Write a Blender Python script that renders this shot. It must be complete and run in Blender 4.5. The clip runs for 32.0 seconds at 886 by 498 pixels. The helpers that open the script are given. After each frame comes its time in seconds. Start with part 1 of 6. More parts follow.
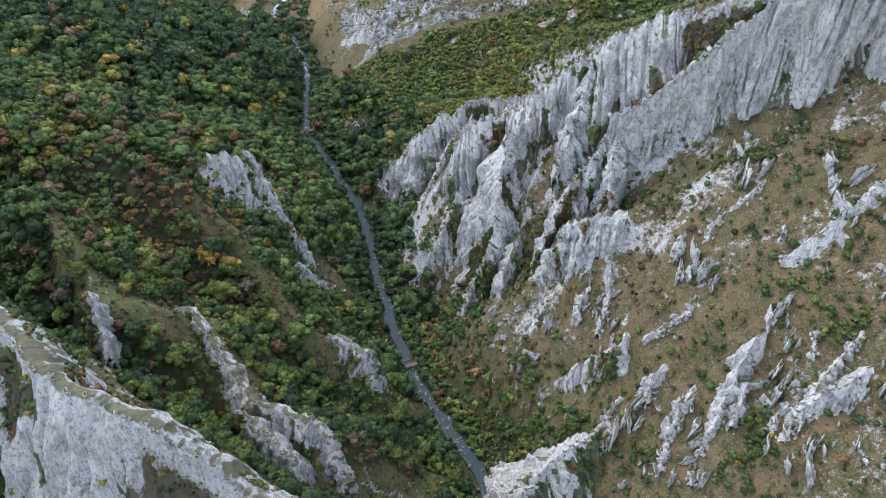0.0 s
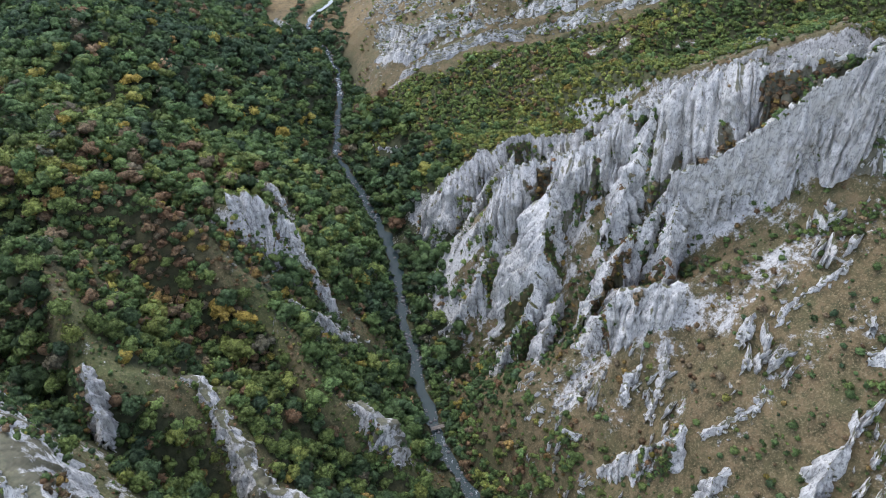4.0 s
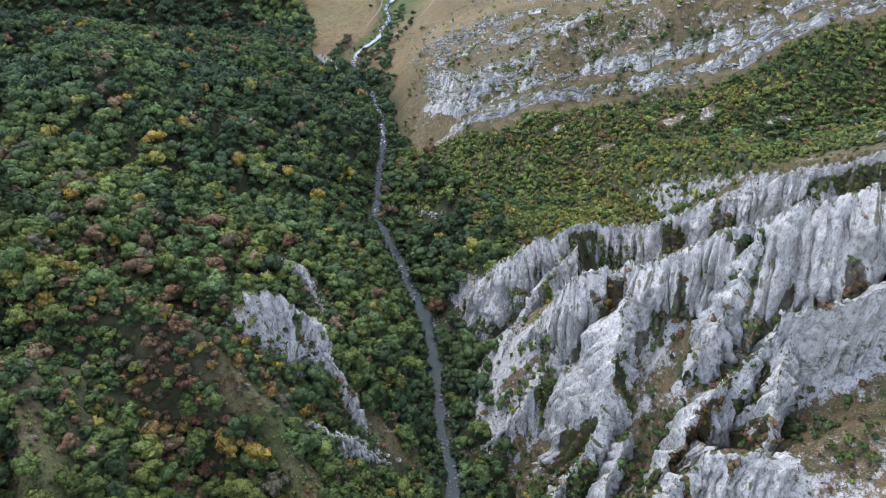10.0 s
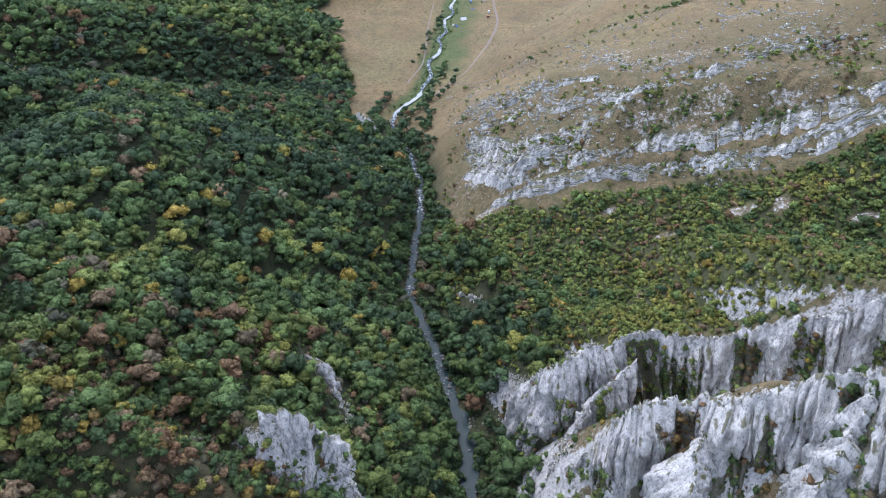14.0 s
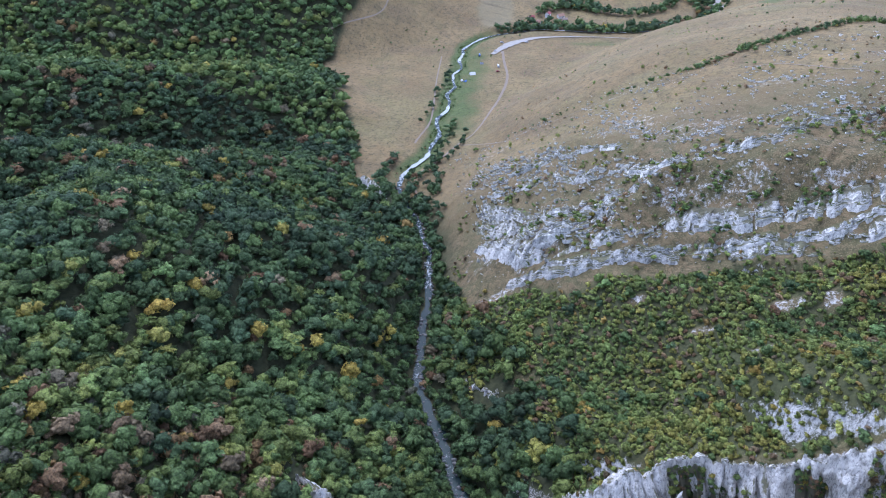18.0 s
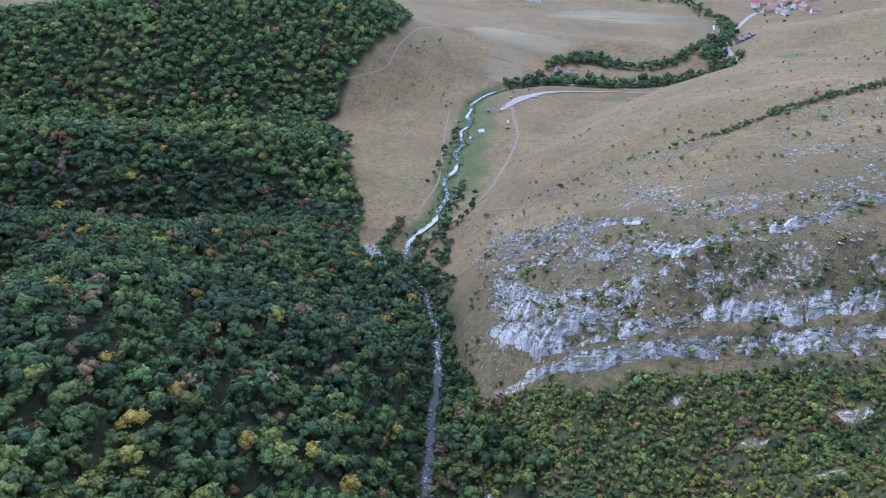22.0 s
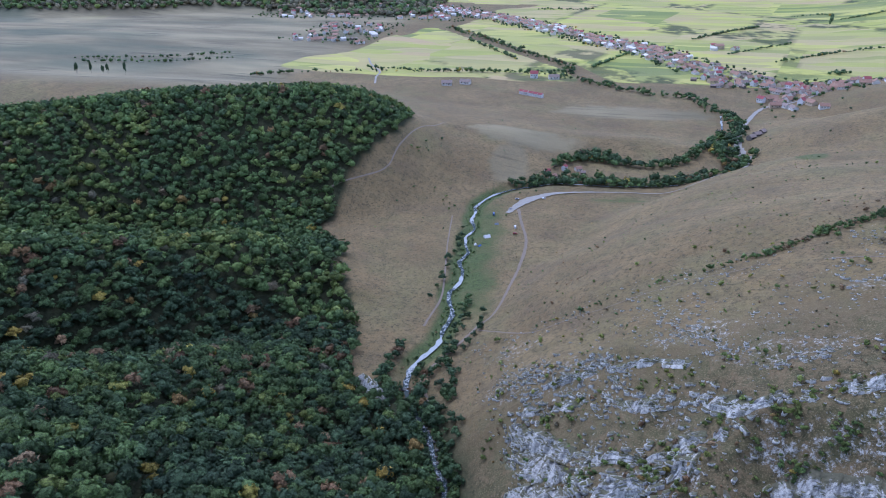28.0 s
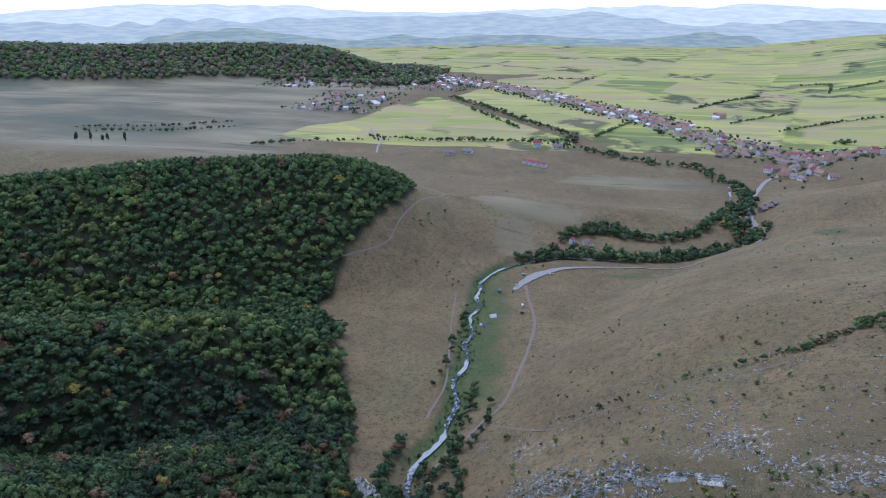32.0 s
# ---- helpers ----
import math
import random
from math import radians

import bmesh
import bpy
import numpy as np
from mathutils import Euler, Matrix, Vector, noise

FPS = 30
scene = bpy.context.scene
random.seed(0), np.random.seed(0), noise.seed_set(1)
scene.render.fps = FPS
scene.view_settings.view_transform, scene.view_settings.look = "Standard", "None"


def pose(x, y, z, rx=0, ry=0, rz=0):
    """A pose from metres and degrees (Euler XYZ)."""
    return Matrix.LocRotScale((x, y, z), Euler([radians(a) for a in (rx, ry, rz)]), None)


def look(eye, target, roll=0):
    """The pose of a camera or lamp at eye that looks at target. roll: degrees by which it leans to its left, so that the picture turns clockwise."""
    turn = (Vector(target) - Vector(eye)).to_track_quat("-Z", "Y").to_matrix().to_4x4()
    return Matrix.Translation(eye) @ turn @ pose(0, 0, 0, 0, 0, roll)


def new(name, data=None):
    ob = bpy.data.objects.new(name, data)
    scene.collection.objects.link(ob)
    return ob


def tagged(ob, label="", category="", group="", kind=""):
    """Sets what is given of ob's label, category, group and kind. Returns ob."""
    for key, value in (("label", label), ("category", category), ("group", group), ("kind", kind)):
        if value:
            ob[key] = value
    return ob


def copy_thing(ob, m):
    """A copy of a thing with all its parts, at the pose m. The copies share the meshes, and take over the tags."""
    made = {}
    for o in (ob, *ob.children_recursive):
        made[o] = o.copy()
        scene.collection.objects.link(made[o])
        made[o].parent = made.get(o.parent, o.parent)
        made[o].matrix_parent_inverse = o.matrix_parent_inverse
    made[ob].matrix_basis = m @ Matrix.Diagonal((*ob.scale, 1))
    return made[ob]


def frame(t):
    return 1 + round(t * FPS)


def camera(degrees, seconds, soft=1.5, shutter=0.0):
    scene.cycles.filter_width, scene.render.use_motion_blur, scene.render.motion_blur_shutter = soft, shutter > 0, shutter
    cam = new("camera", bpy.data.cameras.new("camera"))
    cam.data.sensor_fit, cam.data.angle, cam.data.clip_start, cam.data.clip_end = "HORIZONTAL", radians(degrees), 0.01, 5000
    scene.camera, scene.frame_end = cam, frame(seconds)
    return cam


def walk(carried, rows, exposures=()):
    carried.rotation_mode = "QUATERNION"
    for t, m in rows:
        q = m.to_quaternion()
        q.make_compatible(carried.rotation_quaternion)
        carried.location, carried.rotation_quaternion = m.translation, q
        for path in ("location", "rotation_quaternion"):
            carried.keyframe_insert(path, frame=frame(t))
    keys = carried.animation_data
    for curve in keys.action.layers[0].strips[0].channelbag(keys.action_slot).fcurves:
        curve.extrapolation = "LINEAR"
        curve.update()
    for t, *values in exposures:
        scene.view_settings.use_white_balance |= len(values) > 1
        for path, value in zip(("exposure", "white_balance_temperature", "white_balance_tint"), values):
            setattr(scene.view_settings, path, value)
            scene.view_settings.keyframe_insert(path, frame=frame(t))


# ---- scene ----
cam = camera(64.3, 32.0, soft=1.0)
METRES, EYE, TILT, LEAN, TURN = 320.0, 272.0, -41.0, 0.0, 0.0
ROWS = [
    (0.0, 0.0, 0.0, 0.0, 0.0, 0.0, -0.0),
    (0.5, -0.001, 0.0108, 0.0095, 0.31, -0.03, -0.32),
    (1.0, -0.0019, 0.0217, 0.0193, 0.68, -0.06, -0.66),
    (1.5, -0.0029, 0.0328, 0.0291, 1.01, -0.1, -0.96),
    (2.0, -0.0044, 0.0438, 0.0386, 1.27, -0.12, -1.24),
    (2.5, -0.006, 0.0548, 0.0484, 1.55, -0.15, -1.51),
    (3.0, -0.0072, 0.066, 0.0583, 1.83, -0.17, -1.75),
    (3.5, -0.0091, 0.0772, 0.0681, 2.08, -0.2, -2.0),
    (5.5, -0.0168, 0.1223, 0.1085, 3.04, -0.32, -2.89),
    (6.0, -0.0193, 0.1335, 0.1184, 3.31, -0.34, -3.17),
    (6.5, -0.0216, 0.1449, 0.1287, 3.55, -0.37, -3.4),
    (7.0, -0.0239, 0.1564, 0.139, 3.81, -0.41, -3.64),
    (7.5, -0.0263, 0.1679, 0.1491, 4.02, -0.41, -3.84),
    (8.0, -0.0293, 0.1795, 0.1596, 4.23, -0.43, -4.06),
    (8.5, -0.0325, 0.1911, 0.1699, 4.77, -0.41, -4.57),
    (9.0, -0.0354, 0.2028, 0.1802, 5.12, -0.29, -4.89),
    (9.5, -0.0385, 0.2146, 0.1905, 5.22, 0.02, -4.98),
    (10.0, -0.0419, 0.2264, 0.2007, 5.32, 0.38, -5.09),
    (10.5, -0.0457, 0.2382, 0.2108, 5.58, 0.75, -5.33),
    (11.0, -0.0495, 0.2502, 0.221, 6.2, 1.05, -5.89),
    (11.5, -0.0532, 0.2621, 0.2312, 6.87, 1.35, -6.47),
    (12.0, -0.057, 0.2739, 0.2415, 7.5, 1.64, -7.0),
    (12.5, -0.0609, 0.2857, 0.2517, 7.87, 1.96, -7.31),
    (13.0, -0.0653, 0.2974, 0.2619, 7.88, 2.33, -7.35),
    (13.5, -0.0694, 0.3092, 0.2722, 7.86, 2.72, -7.3),
    (14.0, -0.074, 0.3209, 0.2825, 7.82, 3.11, -7.26),
    (14.5, -0.0786, 0.3325, 0.2929, 7.79, 3.5, -7.2),
    (16.5, -0.0959, 0.3786, 0.336, 7.96, 4.98, -7.24),
    (17.0, -0.1001, 0.3903, 0.3464, 8.06, 5.35, -7.3),
    (17.5, -0.1036, 0.4021, 0.3575, 8.18, 5.7, -7.35),
    (18.0, -0.1083, 0.4133, 0.3665, 8.2, 6.08, -7.4),
    (18.5, -0.1128, 0.4252, 0.3765, 8.27, 6.47, -7.44),
    (19.0, -0.1173, 0.4373, 0.3864, 8.34, 6.85, -7.49),
    (19.5, -0.1218, 0.4492, 0.3965, 8.38, 7.23, -7.51),
    (20.0, -0.1266, 0.4614, 0.4061, 8.38, 7.65, -7.49),
    (20.5, -0.1311, 0.4732, 0.4163, 8.36, 8.07, -7.44),
    (21.0, -0.1357, 0.4854, 0.426, 8.37, 8.53, -7.42),
    (21.5, -0.1403, 0.4973, 0.4359, 8.41, 8.98, -7.44),
    (22.0, -0.1445, 0.5094, 0.4461, 8.51, 9.41, -7.47),
    (22.5, -0.1492, 0.5214, 0.4556, 8.6, 9.88, -7.54),
    (23.0, -0.1539, 0.5334, 0.4658, 8.71, 10.29, -7.62),
    (23.5, -0.1582, 0.5454, 0.4756, 8.86, 10.73, -7.73),
    (24.0, -0.1623, 0.5573, 0.4858, 8.97, 11.16, -7.8),
    (24.5, -0.1666, 0.5692, 0.4959, 8.99, 11.62, -7.81),
    (25.0, -0.1707, 0.581, 0.5061, 8.93, 12.19, -7.73),
    (25.5, -0.1748, 0.5929, 0.5163, 8.85, 12.81, -7.64),
    (27.5, -0.191, 0.6397, 0.5571, 8.53, 15.35, -7.44),
    (28.0, -0.1949, 0.6514, 0.5671, 8.44, 16.03, -7.37),
    (28.5, -0.199, 0.6631, 0.5774, 8.34, 16.7, -7.29),
    (29.0, -0.2029, 0.6747, 0.5876, 8.25, 17.38, -7.22),
    (29.5, -0.2067, 0.6867, 0.5978, 8.18, 18.06, -7.16),
    (30.0, -0.2106, 0.6985, 0.6081, 8.09, 18.72, -7.09),
    (30.5, -0.2146, 0.7101, 0.6183, 8.02, 19.39, -7.03),
    (31.0, -0.2182, 0.7201, 0.6277, 8.07, 19.99, -7.07),
    (31.5, -0.2215, 0.7276, 0.6346, 8.24, 20.58, -7.23),
    (32.0, -0.2238, 0.7328, 0.6389, 8.49, 21.15, -7.46),
]
walk(cam, [(t, pose(0, 0, EYE, TILT, LEAN, TURN) @ pose(METRES * x, METRES * y, METRES * z, 90 + pitch, roll, yaw)) for t, x, y, z, yaw, pitch, roll in ROWS],
     exposures=[(0, 1.22, 6150, 15), (10, 1.28, 6100, 17), (14, 1.34, 5900, 18), (18, 1.34, 5400, 21), (25, 0.94, 5150, 22), (28, 0.66, 5150, 22), (32, 0.38, 5250, 20)])

# ---------------------------------------------------------------- sky and light
SUN_UP, SUN_ROUND = 60.0, -40.0  # degrees above the horizon; round from straight ahead, minus to the west
world = bpy.data.worlds.new("sky")
scene.world = world
world.use_nodes = True
wn = world.node_tree
wn.nodes.clear()
sky = wn.nodes.new("ShaderNodeTexSky")
sky.sky_type, sky.sun_disc = "NISHITA", False
sky.sun_elevation, sky.sun_rotation = radians(SUN_UP), radians(SUN_ROUND)
sky.air_density, sky.dust_density, sky.ozone_density = 1.0, 0.4, 1.2
tone = wn.nodes.new("ShaderNodeHueSaturation")
tone.inputs["Saturation"].default_value = 0.6
back = wn.nodes.new("ShaderNodeBackground")
back.inputs["Strength"].default_value = 0.15
out = wn.nodes.new("ShaderNodeOutputWorld")
wn.links.new(sky.outputs[0], tone.inputs["Color"])
wn.links.new(tone.outputs[0], back.inputs["Color"])
wn.links.new(back.outputs[0], out.inputs["Surface"])
sun_data = bpy.data.lights.new("sun", "SUN")
sun_data.energy, sun_data.angle, sun_data.color = 1.15, radians(50), (1.0, 0.97, 0.91)
sun = new("sun", sun_data)
sun.matrix_world = look((0, 0, 900), Vector((0, 0, 900)) - Vector((math.sin(radians(SUN_ROUND)) * math.cos(radians(SUN_UP)), math.cos(radians(SUN_ROUND)) * math.cos(radians(SUN_UP)), math.sin(radians(SUN_UP)))))


# ---------------------------------------------------------------- materials
class Nodes:
    """A small builder for node materials."""

    def __init__(self, name):
        self.mat = bpy.data.materials.new(name)
        self.mat.use_nodes = True
        self.tree = self.mat.node_tree
        self.tree.nodes.clear()
        self.coord = self.tree.nodes.new("ShaderNodeNewGeometry").outputs["Position"]

    def node(self, kind, values=None, **links):
        n = self.tree.nodes.new(kind)
        for key, value in (values or {}).items():
            n.inputs[key].default_value = value
        for key, source in links.items():
            self.tree.links.new(source, n.inputs[key.replace("_", " ")])
        return n

    def scaled(self, sx, sy, sz, turn=0.0, source=None):
        m = self.tree.nodes.new("ShaderNodeMapping")
        m.inputs["Scale"].default_value = (sx, sy, sz)
        m.inputs["Rotation"].default_value = (0, 0, radians(turn))
        self.tree.links.new(source or self.coord, m.inputs["Vector"])
        return m.outputs[0]

    def noise(self, size, detail=4, rough=0.6, vec=None, warp=0.0):
        n = self.node("ShaderNodeTexNoise", {"Scale": 1 / size, "Detail": detail, "Roughness": rough, "Distortion": warp}, Vector=vec or self.coord)
        return n.outputs["Fac"]

    def ramp(self, source, stops):
        n = self.node("ShaderNodeValToRGB", Fac=source)
        e = n.color_ramp.elements
        while len(e) < len(stops):
            e.new(0.5)
        for el, (at, col) in zip(e, stops):
            el.position = at
            el.color = (*col, 1) if len(col) == 3 else col
        return n.outputs["Color"]

    def span(self, source, a, b, lo=0.0, hi=1.0):
        n = self.node("ShaderNodeMapRange", {"From Min": a, "From Max": b, "To Min": lo, "To Max": hi}, Value=source)
        return n.outputs[0]

    def mix(self, fac, a, b, blend="MIX"):
        n = self.tree.nodes.new("ShaderNodeMix")
        n.data_type, n.blend_type = "RGBA", blend
        for socket, value in ((n.inputs[0], fac), (n.inputs[6], a), (n.inputs[7], b)):
            if hasattr(value, "is_linked"):
                self.tree.links.new(value, socket)
            else:
                socket.default_value = value if isinstance(value, (int, float)) else (*value, 1)
        return n.outputs[2]

    def maths(self, op, a, b=0.0):
        n = self.tree.nodes.new("ShaderNodeMath")
        n.operation = op
        for socket, value in zip(n.inputs, (a, b)):
            if hasattr(value, "is_linked"):
                self.tree.links.new(value, socket)
            else:
                socket.default_value = value
        return n.outputs[0]

    def attribute(self, name, kind="Fac"):
        n = self.tree.nodes.new("ShaderNodeAttribute")
        n.attribute_name = name
        return n.outputs[kind]

    def finish(self, color, rough=0.9, bump=None, height=0.3, metal=0.0, spec=0.2):
        p = self.node("ShaderNodeBsdfPrincipled", {"Metallic": metal, "Specular IOR Level": spec})
        for key, value in (("Base Color", color), ("Roughness", rough)):
            if hasattr(value, "is_linked"):
                self.tree.links.new(value, p.inputs[key])
            else:
                p.inputs[key].default_value = value if isinstance(value, (int, float)) else (*value, 1)
        if bump is not None:
            b = self.node("ShaderNodeBump", {"Strength": 1.0, "Distance": height}, Height=bump)
            self.tree.links.new(b.outputs[0], p.inputs["Normal"])
        o = self.tree.nodes.new("ShaderNodeOutputMaterial")
        self.tree.links.new(p.outputs[0], o.inputs["Surface"])
        return self.mat


def rock_colour(n):
    """Pale grey limestone with dark weather streaks, lichen and a few ochre scars; the dark of pits and cracks is
    painted in.
    """
    streak = n.noise(1.0, 5, 0.65, n.scaled(0.5, 0.5, 0.09))
    spots = n.noise(1.7, 6, 0.75)
    broadly = n.noise(22, 4, 0.6)
    c = n.ramp(n.mix(0.5, streak, n.noise(3.0, 6, 0.75, n.scaled(1, 1, 0.55))), [(0.3, (0.25, 0.24, 0.222)), (0.42, (0.56, 0.546, 0.508)), (0.53, (0.78, 0.763, 0.712)), (0.8, (0.83, 0.813, 0.765))])
    # dark spots and lines put the shade in pits and cracks into the colour
    c = n.mix(n.span(spots, 0.485, 0.36, 0, 0.75), c, (0.12, 0.118, 0.108))
    lines = n.noise(0.55, 4, 0.7, n.scaled(1, 1, 0.12))
    c = n.mix(n.span(lines, 0.475, 0.37, 0, 0.7), c, (0.15, 0.147, 0.135))
    c = n.mix(n.span(n.noise(1.5, 4, 0.7, n.scaled(1, 1, 0.4)), 0.37, 0.3, 0, 0.8), c, (0.1, 0.1, 0.075))
    c = n.mix(n.span(broadly, 0.62, 0.78, 0, 0.55), c, (0.47, 0.41, 0.33))
    c = n.mix(n.span(broadly, 0.42, 0.25, 0, 0.5), c, (0.26, 0.27, 0.29))
    return c, streak, spots


def make_rock():
    n = Nodes("limestone")
    c, streak, spots = rock_colour(n)
    up = n.node("ShaderNodeSeparateXYZ", Vector=n.tree.nodes[0].outputs["Normal"]).outputs["Z"]
    turf = n.mix(n.span(n.noise(2, 5, 0.75), 0.35, 0.65), (0.07, 0.08, 0.032), (0.2, 0.185, 0.09))
    patch = n.maths("ADD", up, n.maths("MULTIPLY", n.maths("SUBTRACT", n.noise(5, 5, 0.7), 0.5), 0.9))
    c = n.mix(n.span(patch, 0.66, 0.8), c, turf)
    scrub = n.mix(n.noise(1.6, 5, 0.75), (0.06, 0.068, 0.028), (0.165, 0.14, 0.07))
    hold = n.maths("ADD", n.attribute("turf"), n.maths("MULTIPLY", n.maths("SUBTRACT", n.noise(2.5, 5, 0.75), 0.5), 1.4))
    c = n.mix(n.span(hold, 0.5, 0.68), c, scrub)
    own = n.tree.nodes.new("ShaderNodeObjectInfo").outputs["Random"]
    c = n.mix(n.span(own, 0, 1, 0, 0.25), c, (0.36, 0.35, 0.33))
    h = n.maths("ADD", n.maths("MULTIPLY", streak, 1.0), n.maths("MULTIPLY", spots, 0.7))
    return n.finish(c, 0.95, h, 1.2)


def make_ground():
    n = Nodes("ground_cover")
    grain, tuft, blot, wide = n.noise(0.7, 5, 0.75), n.noise(3.2, 5, 0.7), n.noise(17, 4, 0.6), n.noise(90, 3, 0.55)
    dry = n.mix(n.span(tuft, 0.38, 0.62), (0.055, 0.05, 0.022), (0.172, 0.128, 0.066))
    dry = n.mix(n.span(blot, 0.45, 0.62, 0, 0.75), dry, (0.1, 0.095, 0.042))
    dry = n.mix(n.span(n.noise(8, 5, 0.7), 0.52, 0.62, 0, 0.7), dry, (0.2, 0.14, 0.075))
    dry = n.mix(n.span(n.noise(1.8, 4, 0.7), 0.55, 0.63, 0, 0.75), dry, (0.06, 0.062, 0.028))
    dry = n.mix(n.span(grain, 0.52, 0.62, 0, 0.75), dry, (0.28, 0.222, 0.125))
    hay = n.mix(n.span(wide, 0.35, 0.65), (0.192, 0.132, 0.06), (0.272, 0.196, 0.09))
    hay = n.mix(n.span(n.noise(42, 5, 0.65), 0.5, 0.68, 0, 0.6), hay, (0.125, 0.092, 0.06))
    hay = n.mix(n.span(n.noise(75, 4, 0.6, n.scaled(1, 1, 1, 40)), 0.5, 0.66, 0, 0.6), hay, (0.2, 0.185, 0.075))
    hay = n.mix(n.span(blot, 0.5, 0.7, 0, 0.6), hay, (0.12, 0.11, 0.048))
    hay = n.mix(n.span(n.noise(8, 5, 0.7), 0.48, 0.6, 0, 0.5), hay, (0.125, 0.1, 0.052))
    hay = n.mix(n.span(n.noise(3, 5, 0.7, n.scaled(0.18, 1, 1, 20)), 0.5, 0.66, 0, 0.3), hay, (0.265, 0.21, 0.115))
    hay = n.mix(n.span(tuft, 0.5, 0.62, 0, 0.75), hay, (0.085, 0.072, 0.04))
    hay = n.mix(n.span(grain, 0.52, 0.6, 0, 0.6), hay, (0.295, 0.232, 0.125))
    hay = n.mix(n.span(n.noise(1.6, 4, 0.7), 0.56, 0.64, 0, 0.7), hay, (0.07, 0.06, 0.035))
    lush = n.mix(n.span(tuft, 0.3, 0.7), (0.055, 0.08, 0.028), (0.12, 0.155, 0.05))
    lush = n.mix(n.span(grain, 0.52, 0.62, 0, 0.45), lush, (0.19, 0.19, 0.085))
    lush = n.mix(n.span(n.noise(1.8, 5, 0.75), 0.53, 0.62, 0, 0.75), lush, (0.04, 0.05, 0.02))
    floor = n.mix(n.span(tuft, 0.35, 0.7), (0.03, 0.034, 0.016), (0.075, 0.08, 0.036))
    rock, streak, spots = rock_colour(n)
    # parcels of field on the valley floor, each with its own crop and faint furrows
    parcels = n.node("ShaderNodeTexVoronoi", {"Scale": 1 / 230, "Randomness": 0.95}, Vector=n.scaled(1.0, 0.6, 0, 28))
    parcels.distance = "CHEBYCHEV"
    lots = n.node("ShaderNodeTexVoronoi", {"Scale": 1 / 46, "Randomness": 0.7}, Vector=n.scaled(0.22, 1.0, 0, 20))
    lots.distance = "CHEBYCHEV"
    big = n.node("ShaderNodeSeparateXYZ", Vector=parcels.outputs["Color"]).outputs[0]
    small = n.node("ShaderNodeSeparateXYZ", Vector=lots.outputs["Color"]).outputs[0]
    pick = n.maths("ADD", n.maths("MULTIPLY", big, 0.66), n.maths("MULTIPLY", small, 0.34))
    # crop colours lifted beyond real grass, standing in for sunlight on the valley
    crop = n.ramp(pick, [(0.14, (0.2, 0.25, 0.07)), (0.27, (0.44, 0.45, 0.1)), (0.38, (0.56, 0.53, 0.15)), (0.47, (0.29, 0.33, 0.085)), (0.56, (0.52, 0.42, 0.2)), (0.66, (0.4, 0.42, 0.1)), (0.76, (0.5, 0.37, 0.2)), (0.88, (0.5, 0.5, 0.12))])
    crop = n.mix(n.span(n.noise(220, 4, 0.6), 0.45, 0.7, 0, 0.3), crop, (0.34, 0.3, 0.16))
    crop = n.mix(n.span(n.noise(6, 4, 0.6, n.scaled(0.08, 1, 1, 20)), 0.4, 0.75, 0, 0.3), crop, (0.2, 0.2, 0.09))
    seam = n.maths("MULTIPLY", n.span(parcels.outputs["Distance"], 0.52, 0.6), n.span(n.noise(60, 3), 0.45, 0.55))
    crop = n.mix(n.maths("MULTIPLY", seam, 0.85), crop, (0.045, 0.06, 0.03))
    fallow = n.mix(n.span(n.noise(170, 4, 0.6, n.scaled(0.5, 1.4, 1, 6)), 0.35, 0.65), (0.17, 0.148, 0.09), (0.34, 0.295, 0.175))
    fallow = n.mix(n.span(n.noise(260, 3, 0.5, n.scaled(0.6, 1, 1)), 0.5, 0.62, 0, 0.7), fallow, (0.11, 0.13, 0.085))
    bank = n.maths("MULTIPLY", n.span(n.noise(9, 4, 0.6, n.scaled(0.06, 1, 0, 4)), 0.54, 0.62), n.span(n.noise(210, 2), 0.5, 0.6))
    fallow = n.mix(n.maths("MULTIPLY", bank, 0.7), fallow, (0.05, 0.055, 0.045))
    c = n.mix(n.attribute("hay"), dry, hay)
    c = n.mix(n.attribute("fallow"), c, fallow)
    sown = n.maths("ADD", n.attribute("crop"), n.maths("MULTIPLY", n.maths("SUBTRACT", big, 0.5), 0.42))
    c = n.mix(n.span(sown, 0.42, 0.5), c, crop)
    c = n.mix(n.attribute("lush"), c, lush)
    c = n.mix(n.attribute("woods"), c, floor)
    edge = n.maths("ADD", n.attribute("rock"), n.maths("MULTIPLY", n.maths("SUBTRACT", n.noise(2.6, 6, 0.8), 0.5), 1.7))
    c = n.mix(n.span(edge, 0.48, 0.66), c, n.mix(1.0, rock, (0.78, 0.78, 0.78), "MULTIPLY"))
    h = n.maths("ADD", n.maths("MULTIPLY", tuft, 1.2), n.maths("MULTIPLY", grain, 0.5))
    return n.finish(c, 0.9, h, 0.6, spec=0.25)


